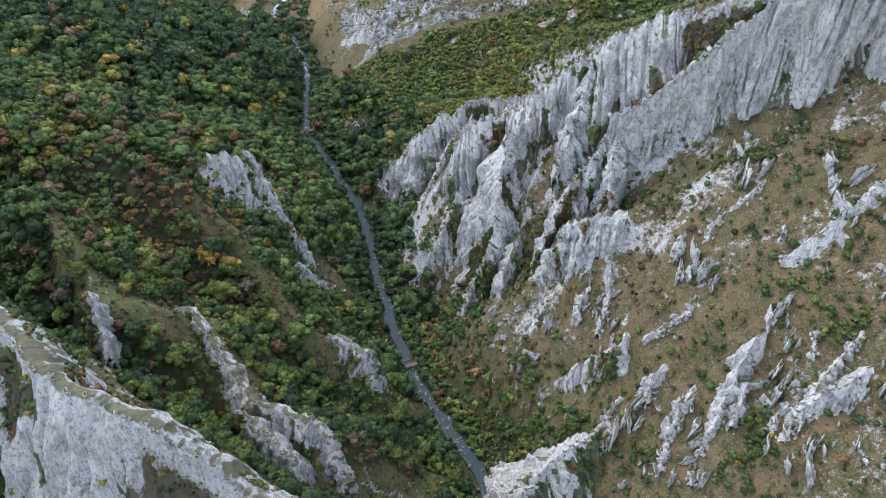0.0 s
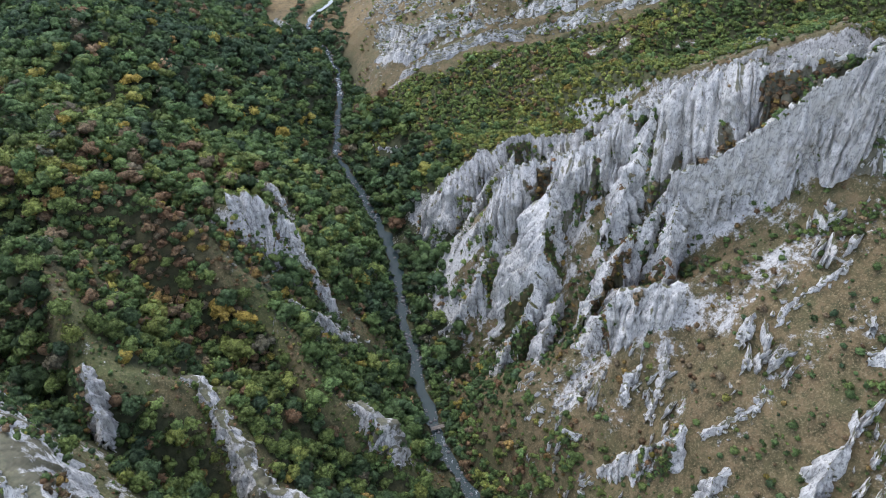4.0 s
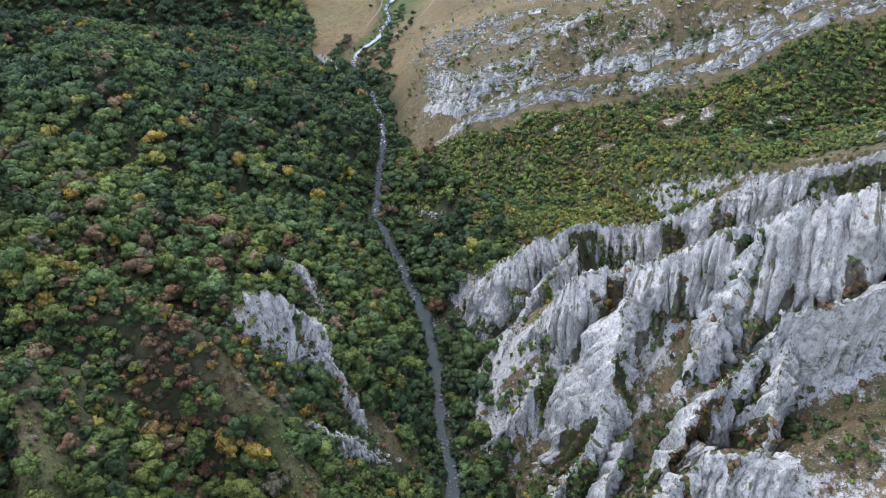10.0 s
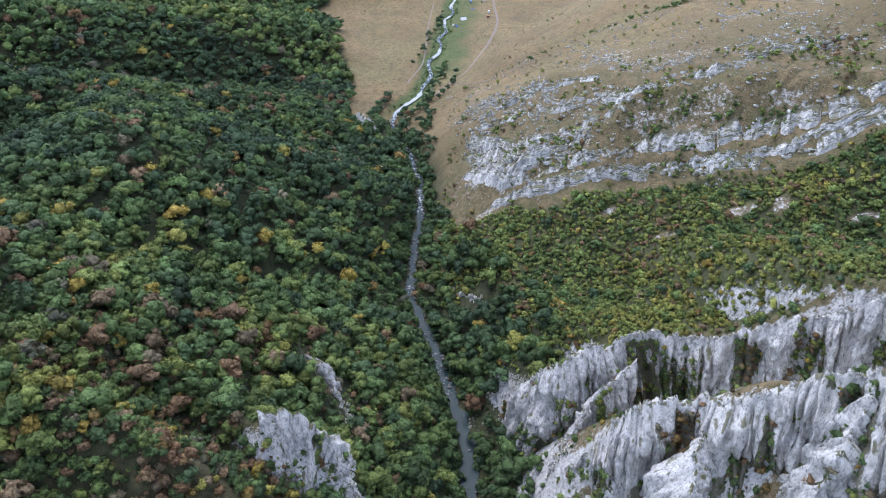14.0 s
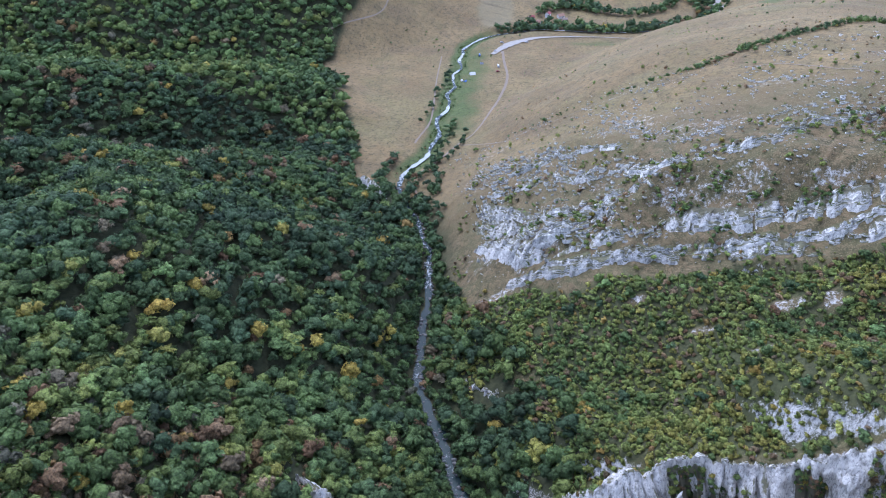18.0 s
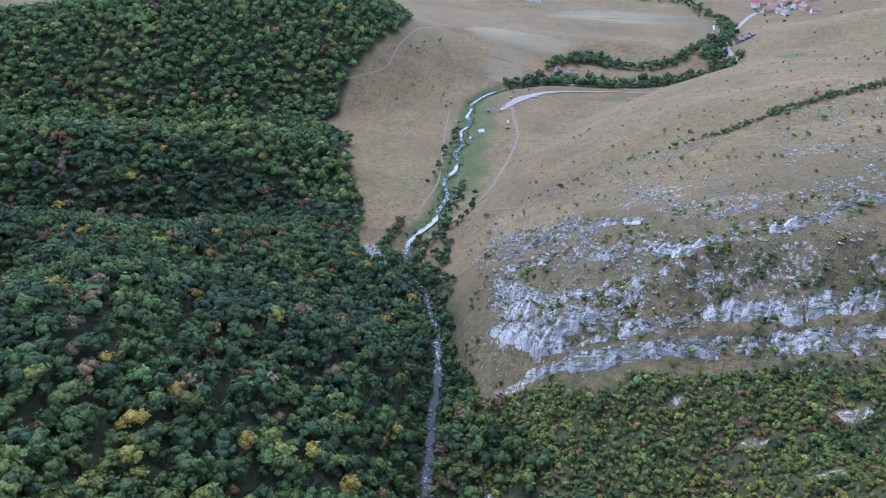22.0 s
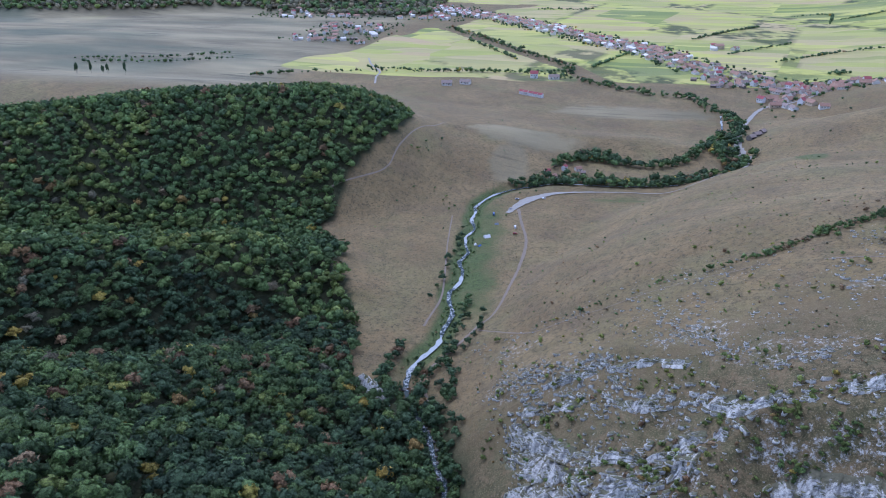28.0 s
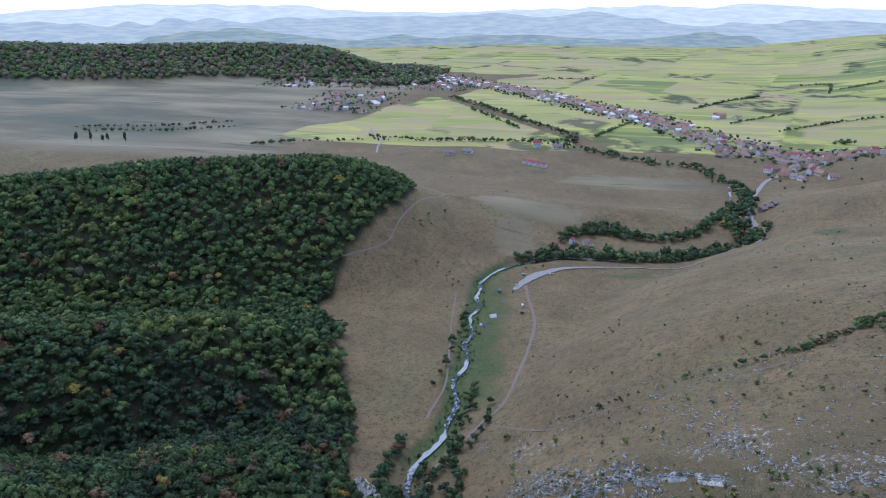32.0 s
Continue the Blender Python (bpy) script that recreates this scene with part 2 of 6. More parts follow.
def make_leaves():
    n = Nodes("leaves")
    tint = n.attribute("tint")
    c = n.ramp(tint, [(0.0, (0.033, 0.052, 0.036)), (0.2, (0.048, 0.08, 0.044)), (0.4, (0.086, 0.133, 0.048)), (0.56, (0.158, 0.186, 0.054)), (0.68, (0.225, 0.195, 0.05)),
                      (0.76, (0.3, 0.225, 0.055)), (0.84, (0.14, 0.085, 0.052)), (0.92, (0.19, 0.13, 0.08)), (1.0, (0.1, 0.105, 0.08))])
    value = n.node("ShaderNodeCombineColor", Red=n.attribute("value"), Green=n.attribute("value"), Blue=n.attribute("value")).outputs[0]
    c = n.mix(1.0, c, value, "MULTIPLY")
    # noise paints shaded gaps and bright clumps of leaves into the colour
    c = n.mix(n.span(n.noise(0.95, 5, 0.8), 0.38, 0.6), n.mix(0.45, c, (0.014, 0.018, 0.01)), n.mix(1.0, c, (2.2, 2.15, 1.85), "MULTIPLY"))
    return n.finish(c, 0.75, n.noise(0.7, 4, 0.85), 1.2, spec=0.15)


def plainly(name, a, b, size=1.0, rough=0.8, bump=0.05, metal=0.0, spec=0.3):
    n = Nodes(name)
    v = n.noise(size, 5, 0.7)
    return n.finish(n.mix(n.span(v, 0.3, 0.7), a, b), rough, v, bump, metal, spec)


def make_water():
    n = Nodes("stream_water")
    foam = n.noise(1.0, 6, 0.8, n.scaled(0.5, 0.3, 0.3))
    fast = n.attribute("fast")
    white = n.span(n.maths("ADD", foam, fast), 0.64, 0.74)
    c = n.mix(white, n.mix(n.noise(6), (0.02, 0.036, 0.036), (0.04, 0.062, 0.062)), (0.42, 0.45, 0.46))
    return n.finish(c, n.span(white, 0, 1, 0.2, 0.7), n.noise(0.8, 3), 0.12, spec=0.12)


ROCK, GROUND, LEAVES, WATER = make_rock(), make_ground(), make_leaves(), make_water()
BARK = plainly("bark", (0.05, 0.04, 0.03), (0.12, 0.1, 0.08), 0.4)
GRAVEL = plainly("pale_gravel", (0.27, 0.25, 0.22), (0.4, 0.38, 0.34), 2.0)
TRACK = plainly("trodden_earth", (0.19, 0.155, 0.115), (0.27, 0.22, 0.165), 1.5)
ROOF_TILE = plainly("roof_tile", (0.27, 0.15, 0.105), (0.42, 0.27, 0.2), 1.5)
ROOF_DARK = plainly("dark_roof_sheet", (0.22, 0.17, 0.15), (0.36, 0.29, 0.25), 2.0)
ROOF_RED = plainly("red_roof_sheet", (0.3, 0.08, 0.09), (0.38, 0.12, 0.12), 2.0)
PLASTER = plainly("pale_plaster", (0.66, 0.64, 0.6), (0.8, 0.78, 0.74), 2.0)
PLASTER_WARM = plainly("cream_plaster", (0.5, 0.4, 0.28), (0.6, 0.5, 0.37), 2.0)
WHITE = plainly("white_paint", (0.72, 0.73, 0.74), (0.8, 0.8, 0.8), 0.5, 0.35)
BLUE = plainly("blue_paint", (0.08, 0.16, 0.42), (0.12, 0.22, 0.5), 0.5, 0.35)
DARK_GLASS = plainly("dark_glass", (0.02, 0.025, 0.03), (0.03, 0.035, 0.04), 1.0, 0.1, 0.0, 0, 0.5)
TYRE = plainly("tyre_rubber", (0.02, 0.02, 0.02), (0.03, 0.03, 0.03), 0.3)
TIMBER = plainly("weathered_timber", (0.14, 0.12, 0.1), (0.26, 0.23, 0.19), 0.5)
WET_STONE = plainly("wet_stone", (0.08, 0.08, 0.078), (0.24, 0.235, 0.23), 1.2)


# ---------------------------------------------------------------- noise
def lattice(ix, iy, iz, seed):
    h = (ix.astype(np.int64) * 374761393 + iy.astype(np.int64) * 668265263 + iz.astype(np.int64) * 974634533 + seed * 1274126177) & 0xFFFFFFFF
    h = ((h ^ (h >> 13)) * 1274126177) & 0xFFFFFFFF
    h = ((h ^ (h >> 15)) * 2246822519) & 0xFFFFFFFF
    return ((h ^ (h >> 16)) & 0xFFFFFF) / 16777215.0


def noise2(x, y, seed=0):
    """Smooth value noise, -1 to 1."""
    ix, iy = np.floor(x), np.floor(y)
    fx, fy = x - ix, y - iy
    fx, fy = fx * fx * (3 - 2 * fx), fy * fy * (3 - 2 * fy)
    z = np.zeros_like(ix)
    a, b = lattice(ix, iy, z, seed), lattice(ix + 1, iy, z, seed)
    c, d = lattice(ix, iy + 1, z, seed), lattice(ix + 1, iy + 1, z, seed)
    return 2 * (a + (b - a) * fx + (c - a) * fy + (a - b - c + d) * fx * fy) - 1


def noise3(x, y, z, seed=0):
    iz = np.floor(z)
    fz = z - iz
    fz = fz * fz * (3 - 2 * fz)
    return noise2(x + iz * 17.31, y - iz * 9.73, seed) * (1 - fz) + noise2(x + (iz + 1) * 17.31, y - (iz + 1) * 9.73, seed) * fz


def fbm2(x, y, octaves=4, seed=0):
    s, a = 0.0, 0.5
    for o in range(octaves):
        s = s + a * noise2(x * 2 ** o + 13.7 * o, y * 2 ** o - 7.1 * o, seed + o)
        a *= 0.5
    return s


def step(a, b, v):
    t = np.clip((v - a) / (b - a), 0, 1)
    return t * t * (3 - 2 * t)


# ---------------------------------------------------------------- landforms
def along(x, y, line):
    """Distance to a polyline of (x, y, z), its height there, the side (+1 to its left, -1 to its right) and the place along it."""
    best = np.full(x.shape, 1e9)
    height, side, place = np.zeros(x.shape), np.zeros(x.shape), np.zeros(x.shape)
    run = 0.0
    for (x0, y0, z0), (x1, y1, z1) in zip(line, line[1:]):
        dx, dy = x1 - x0, y1 - y0
        n = dx * dx + dy * dy
        t = np.clip(((x - x0) * dx + (y - y0) * dy) / n, 0, 1)
        d = np.hypot(x - x0 - t * dx, y - y0 - t * dy)
        near = d < best
        best = np.where(near, d, best)
        height = np.where(near, z0 + t * (z1 - z0), height)
        side = np.where(near, (dx * (y - y0) - dy * (x - x0)) / (math.sqrt(n) * (d + 0.01)), side)
        place = np.where(near, run + t * math.sqrt(n), place)
        run += math.sqrt(n)
    return best, height, side, place


def fall(d, a, b, steep):
    """Drop at distance d from a crest: rounded at the top (a, b), then straight at the slope steep."""
    d0 = max(0.0, (steep - a) / (2 * b))
    return np.where(d < d0, a * d + b * d * d, a * d0 + b * d0 * d0 + steep * (d - d0))


def crest(x, y, line, left, right):
    """A ridge: the highest over its pieces of crest height minus the fall on that side."""
    top = np.full(x.shape, -1e9)
    for p, q in zip(line, line[1:]):
        d, z, side, _ = along(x, y, (p, q))
        w = step(-0.8, 0.8, side)
        top = np.maximum(top, z - w * fall(d, *left) - (1 - w) * fall(d, *right))
    return top


COURSE = [(80, -60, -2), (50, 80, -1), (15, 168, 0), (3, 187, 0), (-8, 206, 0), (-20, 234, 0), (-29, 265, 0.2), (-37, 288, 0.3), (-41, 308, 0.4), (-46, 328, 0.5), (-51, 345, 0.8), (-61, 368, 1.1), (-75, 398, 1.4), (-89, 423, 1.6), (-99, 440, 1.8),
         (-104, 474, 2), (-107, 500, 2.2), (-112, 531, 2.5), (-118, 560, 2.8), (-139, 604, 3.2), (-157, 636, 3.5), (-160, 651, 3.6), (-159, 668, 3.7), (-149, 693, 3.9), (-148, 716, 4.1), (-146, 738, 4.2), (-152, 758, 4.4), (-150, 790, 4.5), (-151, 812, 4.6), (-158, 868, 4.9), (-155, 905, 5.1), (-161, 948, 5.3),
         (-159, 978, 5.4), (-137, 1019, 5.6), (-82, 1056, 5.8), (-21, 1058, 6), (39, 1070, 6.4), (103, 1104, 6.8), (136, 1188, 7.6), (130, 1247, 8.2),
         (149, 1411, 10), (123, 1517, 11.5), (43, 1543, 12), (-21, 1598, 12.4), (-96, 1774, 15), (-201, 1925, 17), (-435, 2268, 26), (-900, 3000, 48)]


def winding(line):
    """The course with small bends between its points, wider in the open valley."""
    r = random.Random(5)
    out = [line[0]]
    for p, q in zip(line, line[1:]):
        k = max(1, int(math.hypot(q[0] - p[0], q[1] - p[1]) / 15)) if q[1] < 1060 else 1
        for m in range(1, k + 1):
            bend = 0 if m == k else r.choice((-1, 1)) * (1.2 if q[1] < 640 else 3.2)
            out.append((p[0] + (q[0] - p[0]) * m / k + bend, p[1] + (q[1] - p[1]) * m / k, p[2] + (q[2] - p[2]) * m / k))
    return out


RIVER = winding(COURSE)
SPURS = [
    # wooded hill on the west bank, its spurs and the ravine heads
    ([(-330, 40, 190), (-260, 180, 150), (-200, 262, 121), (-228, 335, 103), (-245, 400, 113), (-262, 450, 96), (-305, 497, 84), (-262, 548, 57), (-222, 582, 26), (-182, 606, 12)], (0.221, 0.0022, 0.74), (0.344, 0.00414, 0.684)),
    ([(-600, 407, 161), (-420, 438, 122), (-305, 497, 84)], (0.3, 0.003, 0.7), (0.3, 0.003, 0.6)),
    ([(-900, 560, 150), (-700, 576, 119), (-500, 606, 90), (-400, 665, 70), (-330, 728, 50), (-275, 780, 26), (-228, 750, 14)], (0.2, 0.003, 0.55), (0.3, 0.004, 0.85)),
    ([(-1000, 905, 75), (-800, 930, 77), (-640, 960, 88), (-500, 991, 104), (-360, 1034, 105), (-300, 1060, 74), (-272, 1122, 52), (-225, 1165, 40), (-120, 1190, 30), (20, 1196, 26), (95, 1190, 16)], (0.1, 0.0018, 0.42), (0.2, 0.004, 0.72)),
    ([(-1100, 1230, 60), (-700, 1240, 58), (-450, 1210, 50), (-225, 1165, 40)], (0.04, 0.0006, 0.2), (0.05, 0.001, 0.3)),
    # wooded shoulder above the stream's long bend
    ([(-262, 450, 96), (-192, 462, 72), (-156, 476, 56), (-128, 488, 24)], (0.4, 0.006, 0.85), (0.45, 0.006, 0.85)),
    # rocky spurs of the west bank
    ([(-200, 262, 124), (-159, 246, 122), (-114, 246, 103), (-84, 231, 77), (-60, 203, 58), (-36, 195, 40), (-14, 200, 0)], (1.0, 0.03, 2.0), (0.7, 0.01, 1.1)),
    ([(-152, 286, 90), (-106, 268, 92), (-89, 272, 74), (-76, 269, 26), (-56, 264, 4), (-40, 260, -6)], (1.0, 0.03, 2.2), (1.3, 0.035, 2.4)),
    ([(-150, 205, 122), (-115, 168, 104), (-90, 178, 84), (-69, 157, 65), (-47, 151, 53), (-37, 140, 34), (-4, 158, 2)], (0.7, 0.015, 1.3), (1.0, 0.03, 2.0)),
    ([(-250, 120, 165), (-160, 142, 134), (-119, 136, 114), (-75, 113, 100), (-52, 105, 82), (-20, 94, 42)], (0.8, 0.03, 1.9), (2.0, 0.06, 4.0)),
    # cliffs and fins of the east bank
    ([(-28, 362, 0), (-22, 362, 12), (-10, 354, 42), (14, 356, 65), (50, 354, 79), (88, 345, 119), (150, 330, 151)], (0.217, 0.0034, 0.751), (1.74, 0.0321, 3.55)),
    ([(4, 306, 8), (10, 304, 48), (18, 303, 84), (39, 299, 98), (52, 296, 116), (77, 282, 142), (106, 272, 156), (170, 245, 188)], (0.8, 0.02, 1.6), (1.5, 0.03, 1.8)),
    ([(62, 255, 88), (76, 260, 112), (98, 258, 138), (118, 259, 158), (160, 246, 205)], (1.2, 0.02, 1.6), (5.0, 0.1, 7.0)),
    ([(28, 212, 8), (39, 214, 24), (48, 227, 50), (56, 230, 72), (70, 225, 88), (100, 235, 110)], (0.9, 0.02, 1.5), (0.6, 0.01, 1.0)),
    # dry grass hill of the east bank
    ([(420, 430, 190), (250, 470, 158), (170, 490, 146)], (0.247, 0.0031, 0.645), (0.188, 0.00321, 0.858)),
    ([(170, 490, 141), (110, 492, 133), (62, 511, 115), (22, 527, 102), (-10, 543, 85), (-45, 577, 36), (-66, 612, 2)], (0.559, 0.00458, 1.36), (0.0869, 0.00174, 0.451)),
    ([(160, 590, 142), (150, 690, 132), (185, 820, 114), (235, 950, 89), (262, 1080, 56), (235, 1200, 31), (215, 1260, 15)], (0.118, 0.00123, 0.744), (0.0996, 0.00119, 0.397)),
    ([(420, 1000, 130), (330, 1180, 88), (260, 1290, 42), (200, 1330, 16)], (0.15, 0.002, 0.4), (0.1, 0.002, 0.4)),
    ([(600, 1150, 120), (480, 1450, 70), (420, 1640, 34)], (0.1, 0.001, 0.3), (0.1, 0.001, 0.3)),
]


SCARP = [(-110, 520, 0), (-72, 498, 0), (-33, 483, 0), (0, 481, 0), (30, 476, 0), (69, 461, 0), (110, 460, 0), (260, 470, 0)]


def meadow(x, y):
    """The tilted shelf of dry grass below the great wall."""
    s = 64 + (x - 66) * 0.76 + (y - 177) * 0.42
    cut = 243 + (x - 60) * 0.02
    s = s - np.maximum(0, y - cut) * 1.3 - np.maximum(0, 62 - x - 0.9 * (176 - y)) * 0.5
    return np.minimum(s, 230)


def plain(x, y):
    """The broad valley with the village and the low hills round it, to the horizon."""
    z = 3 + 0.006 * np.clip(y, 0, 1500) + 0.014 * np.clip(y - 1500, 0, 1500) + 0.008 * np.clip(y - 3000, 0, 3000)
    z = z + step(1900, 4200, y) * 26 * fbm2(x / 1300, y / 1300, 3, 5)
    east = np.clip(x - 240 - 0.12 * (y - 1500), 0, 2500)
    z = z + step(1500, 2300, y) * 0.085 * east * step(0, 700, east)
    d, zc, _, _ = along(x, y, [(-2600, 2500, 118), (-1750, 2560, 100), (-1250, 2800, 94), (-900, 2740, 86), (-700, 2740, 36)])
    z = z + np.maximum(0, zc - 12 - 0.36 * np.maximum(0, d - 60))
    far = np.clip(-x - 560, 0, 3000)
    z = z + step(1150, 1250, y) * 0.03 * np.minimum(far, 700) * step(2300, 1800, y)
    return z


def broad(x, y):
    """The ground before roughness and the stream bed."""
    k = 5.0
    base = plain(x, y)
    d, zr, bank, place = along(x, y, RIVER)
    base = np.minimum(base, zr + 1.2 + 0.35 * np.maximum(0, d - 7))
    forms = [base, np.where(y < 330, meadow(x, y), -1e3)]
    for line, left, right in SPURS:
        forms.append(crest(x, y, line, left, right))
    top = np.maximum.reduce(forms)
    total = sum(np.exp(np.clip((f - top) / k, -40, 0)) for f in forms)
    z = top + k * np.log(total) - k * 0.35
    # the dry hill falls evenly to the gorge mouth
    z = z - step(455, 490, y) * step(690, 640, y) * (bank < 0) * np.maximum(0, z - (zr + 2 + 0.8 * np.maximum(0, d - 8)))
    # the hill steepens into a brow of bedded rock above the bushes
    e, _, up, _ = along(x, y, SCARP)
    e = np.where(up > 0, e, -e)
    z = z + step(-26, 0, e) * step(46, 24, e) * (9 * step(-12, -32, x) * step(8, 20, e) * step(-80, -55, x) - 12 * step(-4, 24, x) * step(140, 90, x))
    return np.where(z < 0, z * 0.2, z), d, zr


def ground(x, y):
    """Height of the ground."""
    x, y = np.asarray(x, float), np.asarray(y, float)
    z, d, zr = broad(x, y)
    rough = step(6, 40, d)
    wild = step(900, 620, y)
    z = z + rough * (4.5 * fbm2(x / 46, y / 46, 3, 21) * wild + 3.2 * fbm2(x / 150, y / 150, 2, 9) * step(1500, 1000, y))
    z = z + rough * wild * step(380, 300, y) * 2.6 * fbm2(x / 13, y / 13, 3, 33)
    c = crags(x, y)
    z = z + c * (2.6 * fbm2(x / 7, y / 7, 3, 34) - 1.0)
    # ledges of bedded limestone across the dry hillside
    m = ledge(x, y)
    zz = z - 0.42 * x + 3.0 * fbm2(x / 30, y / 30, 3, 77) + 1.2 * fbm2(x / 8, y / 8, 2, 78)
    gap = 8.5
    rise = zz / gap - np.floor(zz / gap)
    bite = step(-0.25, 0.2, fbm2(x / 14, y / 14, 3, 79))
    z = z + m * bite * gap * (step(0.45, 0.8, rise) - rise) * 0.8 + m * 1.5 * fbm2(x / 6, y / 6, 3, 71)
    bed = zr - 1.0 + np.maximum(0, d - 4.2) * 0.75
    z = np.where(d < 40, np.minimum(z, np.maximum(bed, zr - 1.0) + step(4, 32, d) * np.maximum(0, z - bed)), z)
    return z


def ledge(x, y):
    """Where the hillside is broken by rock bands: 0 to 1."""
    d, _, side, _ = along(x, y, BROW)
    d = np.where(side > 0, d, -d) + 7 * fbm2(x / 22, y / 22, 3, 55)
    return step(-6, 3, d) * step(112, 60, d) * step(-104, -86, x) * np.clip(0.8 + 0.45 * fbm2(x / 18, y / 18, 2, 56), 0, 1)


BROW = [(-112, 530, 0), (-95, 509, 0), (-72, 490, 0), (-53, 479, 0), (-35, 475, 0), (-15, 470, 0), (8, 469, 0), (31, 471, 0), (52, 468, 0), (71, 462, 0), (87, 463, 0), (110, 464, 0), (160, 466, 0), (260, 474, 0), (400, 484, 0)]


FLUTED = [([(-28, 358, 0), (-10, 350, 0), (14, 352, 0), (50, 350, 0), (88, 341, 0), (150, 330, 0)], 30), ([(4, 306, 0), (18, 301, 0), (39, 297, 0), (52, 293, 0), (77, 279, 0), (106, 269, 0), (170, 244, 0)], 44),
          ([(28, 210, 0), (48, 228, 0), (56, 230, 0), (74, 225, 0)], 16)]


def crags(x, y):
    """Where the steep faces below the east cliffs are bare, fluted rock: 0 to 1."""
    m = np.zeros(np.shape(x))
    for line, reach in FLUTED:
        d, _, side, place = along(x, y, line)
        m = np.maximum(m, step(0.2, -0.3, side) * step(0, 3, d) * step(reach + 6, reach - 12, d + 8 * noise2(place / 9, place * 0, 4)))
    return m


# ---------------------------------------------------------------- mesh helpers
def mesh_of(name, verts, tris, material, floats=None, smooth=False):
    """One triangle mesh from arrays; floats: per-vertex values by name."""
    verts, tris = np.asarray(verts, np.float32), np.asarray(tris, np.int32)
    me = bpy.data.meshes.new(name)
    me.vertices.add(len(verts))
    me.vertices.foreach_set("co", verts.ravel())
    me.loops.add(tris.size)
    me.loops.foreach_set("vertex_index", tris.ravel())
    me.polygons.add(len(tris))
    me.polygons.foreach_set("loop_start", np.arange(0, tris.size, 3, dtype=np.int32))
    me.update(calc_edges=True)
    if smooth:
        me.polygons.foreach_set("use_smooth", np.ones(len(tris), bool))
    for key, value in (floats or {}).items():
        me.attributes.new(key, "FLOAT", "POINT").data.foreach_set("value", np.asarray(value, np.float32).ravel())
    if material:
        me.materials.append(material)
    return me


def part(name, me, parent, label="", at=None):
    ob = new(name, me)
    ob.parent = parent
    if at is not None:
        ob.matrix_basis = at
    if label:
        ob["label"] = label
    return ob


def bm_mesh(name, bm, material):
    me = bpy.data.meshes.new(name)
    bm.to_mesh(me)
    bm.free()
    me.materials.append(material)
    return me


def box(bm, x0, y0, z0, x1, y1, z1, bevel=0.0):
    r = bmesh.ops.create_cube(bm, size=1.0, matrix=Matrix.Translation(((x0 + x1) / 2, (y0 + y1) / 2, (z0 + z1) / 2)) @ Matrix.Diagonal((x1 - x0, y1 - y0, z1 - z0, 1)))
    if bevel:
        bmesh.ops.bevel(bm, geom=list({e for v in r["verts"] for e in v.link_edges}), offset=bevel, segments=2, affect="EDGES")


def grid_tris(nu, nv):
    i = np.arange(nu * nv).reshape(nu, nv)
    a, b, c, d = i[:-1, :-1].ravel(), i[1:, :-1].ravel(), i[1:, 1:].ravel(), i[:-1, 1:].ravel()
    return np.concatenate([np.stack([a, b, c], 1), np.stack([a, c, d], 1)])


def curve(points, gap):
    """Points at even steps along a smooth line through the given ones."""
    p = np.array(points, float)
    p = np.vstack([2 * p[0] - p[1], p, 2 * p[-1] - p[-2]])
    rows = []
    for a, b, c, d in zip(p, p[1:], p[2:], p[3:]):
        k = max(2, int(np.linalg.norm(c - b) / gap))
        t = np.arange(k)[:, None] / k
        rows.append(0.5 * (2 * b + (c - a) * t + (2 * a - 5 * b + 4 * c - d) * t * t + (3 * b - a - 3 * c + d) * t ** 3))
    return np.vstack(rows + [p[-2:-1]])


golden = (1 + 5 ** 0.5) / 2
ICO_V = np.array([(-1, golden, 0), (1, golden, 0), (-1, -golden, 0), (1, -golden, 0), (0, -1, golden), (0, 1, golden), (0, -1, -golden), (0, 1, -golden), (golden, 0, -1), (golden, 0, 1), (-golden, 0, -1), (-golden, 0, 1)]) / math.hypot(1, golden)
ICO_F = np.array([(0, 11, 5), (0, 5, 1), (0, 1, 7), (0, 7, 10), (0, 10, 11), (1, 5, 9), (5, 11, 4), (11, 10, 2), (10, 7, 6), (7, 1, 8), (3, 9, 4), (3, 4, 2), (3, 2, 6), (3, 6, 8), (3, 8, 9), (4, 9, 5), (2, 4, 11), (6, 2, 10), (8, 6, 7), (9, 8, 1)])


def finer(v, f):
    v, made, faces = [tuple(p) for p in v], {}, []

    def mid(a, b):
        key = (min(a, b), max(a, b))
        if key not in made:
            m = np.add(v[a], v[b])
            v.append(tuple(m / np.linalg.norm(m)))
            made[key] = len(v) - 1
        return made[key]
    for a, b, c in f:
        ab, bc, ca = mid(a, b), mid(b, c), mid(c, a)
        faces += [(a, ab, ca), (b, bc, ab), (c, ca, bc), (ab, bc, ca)]
    return np.array(v), np.array(faces)


# ---------------------------------------------------------------- ground sheet
def stretch(lo, hi, gap, far_lo, far_hi, grow):
    mid = list(np.arange(lo, hi + gap / 2, gap))
    low, high, g = [lo], [mid[-1]], gap
    while low[-1] > far_lo:
        g *= grow
        low.append(low[-1] - g)
    g = gap
    while high[-1] < far_hi:
        g *= grow
        high.append(high[-1] + g)
    return np.array(low[:0:-1] + mid + high[1:])


GX = stretch(-165, 150, 1.55, -4600, 4600, 1.04)
fine_y = stretch(86, 400, 1.55, -900, 401, 1.06)
GY = np.concatenate([fine_y[fine_y < 400.5], stretch(402, 640, 2.0, 401, 4930, 1.018)[1:]])
mx, my = np.meshgrid(GX, GY, indexing="ij")
GZ = ground(mx, my)


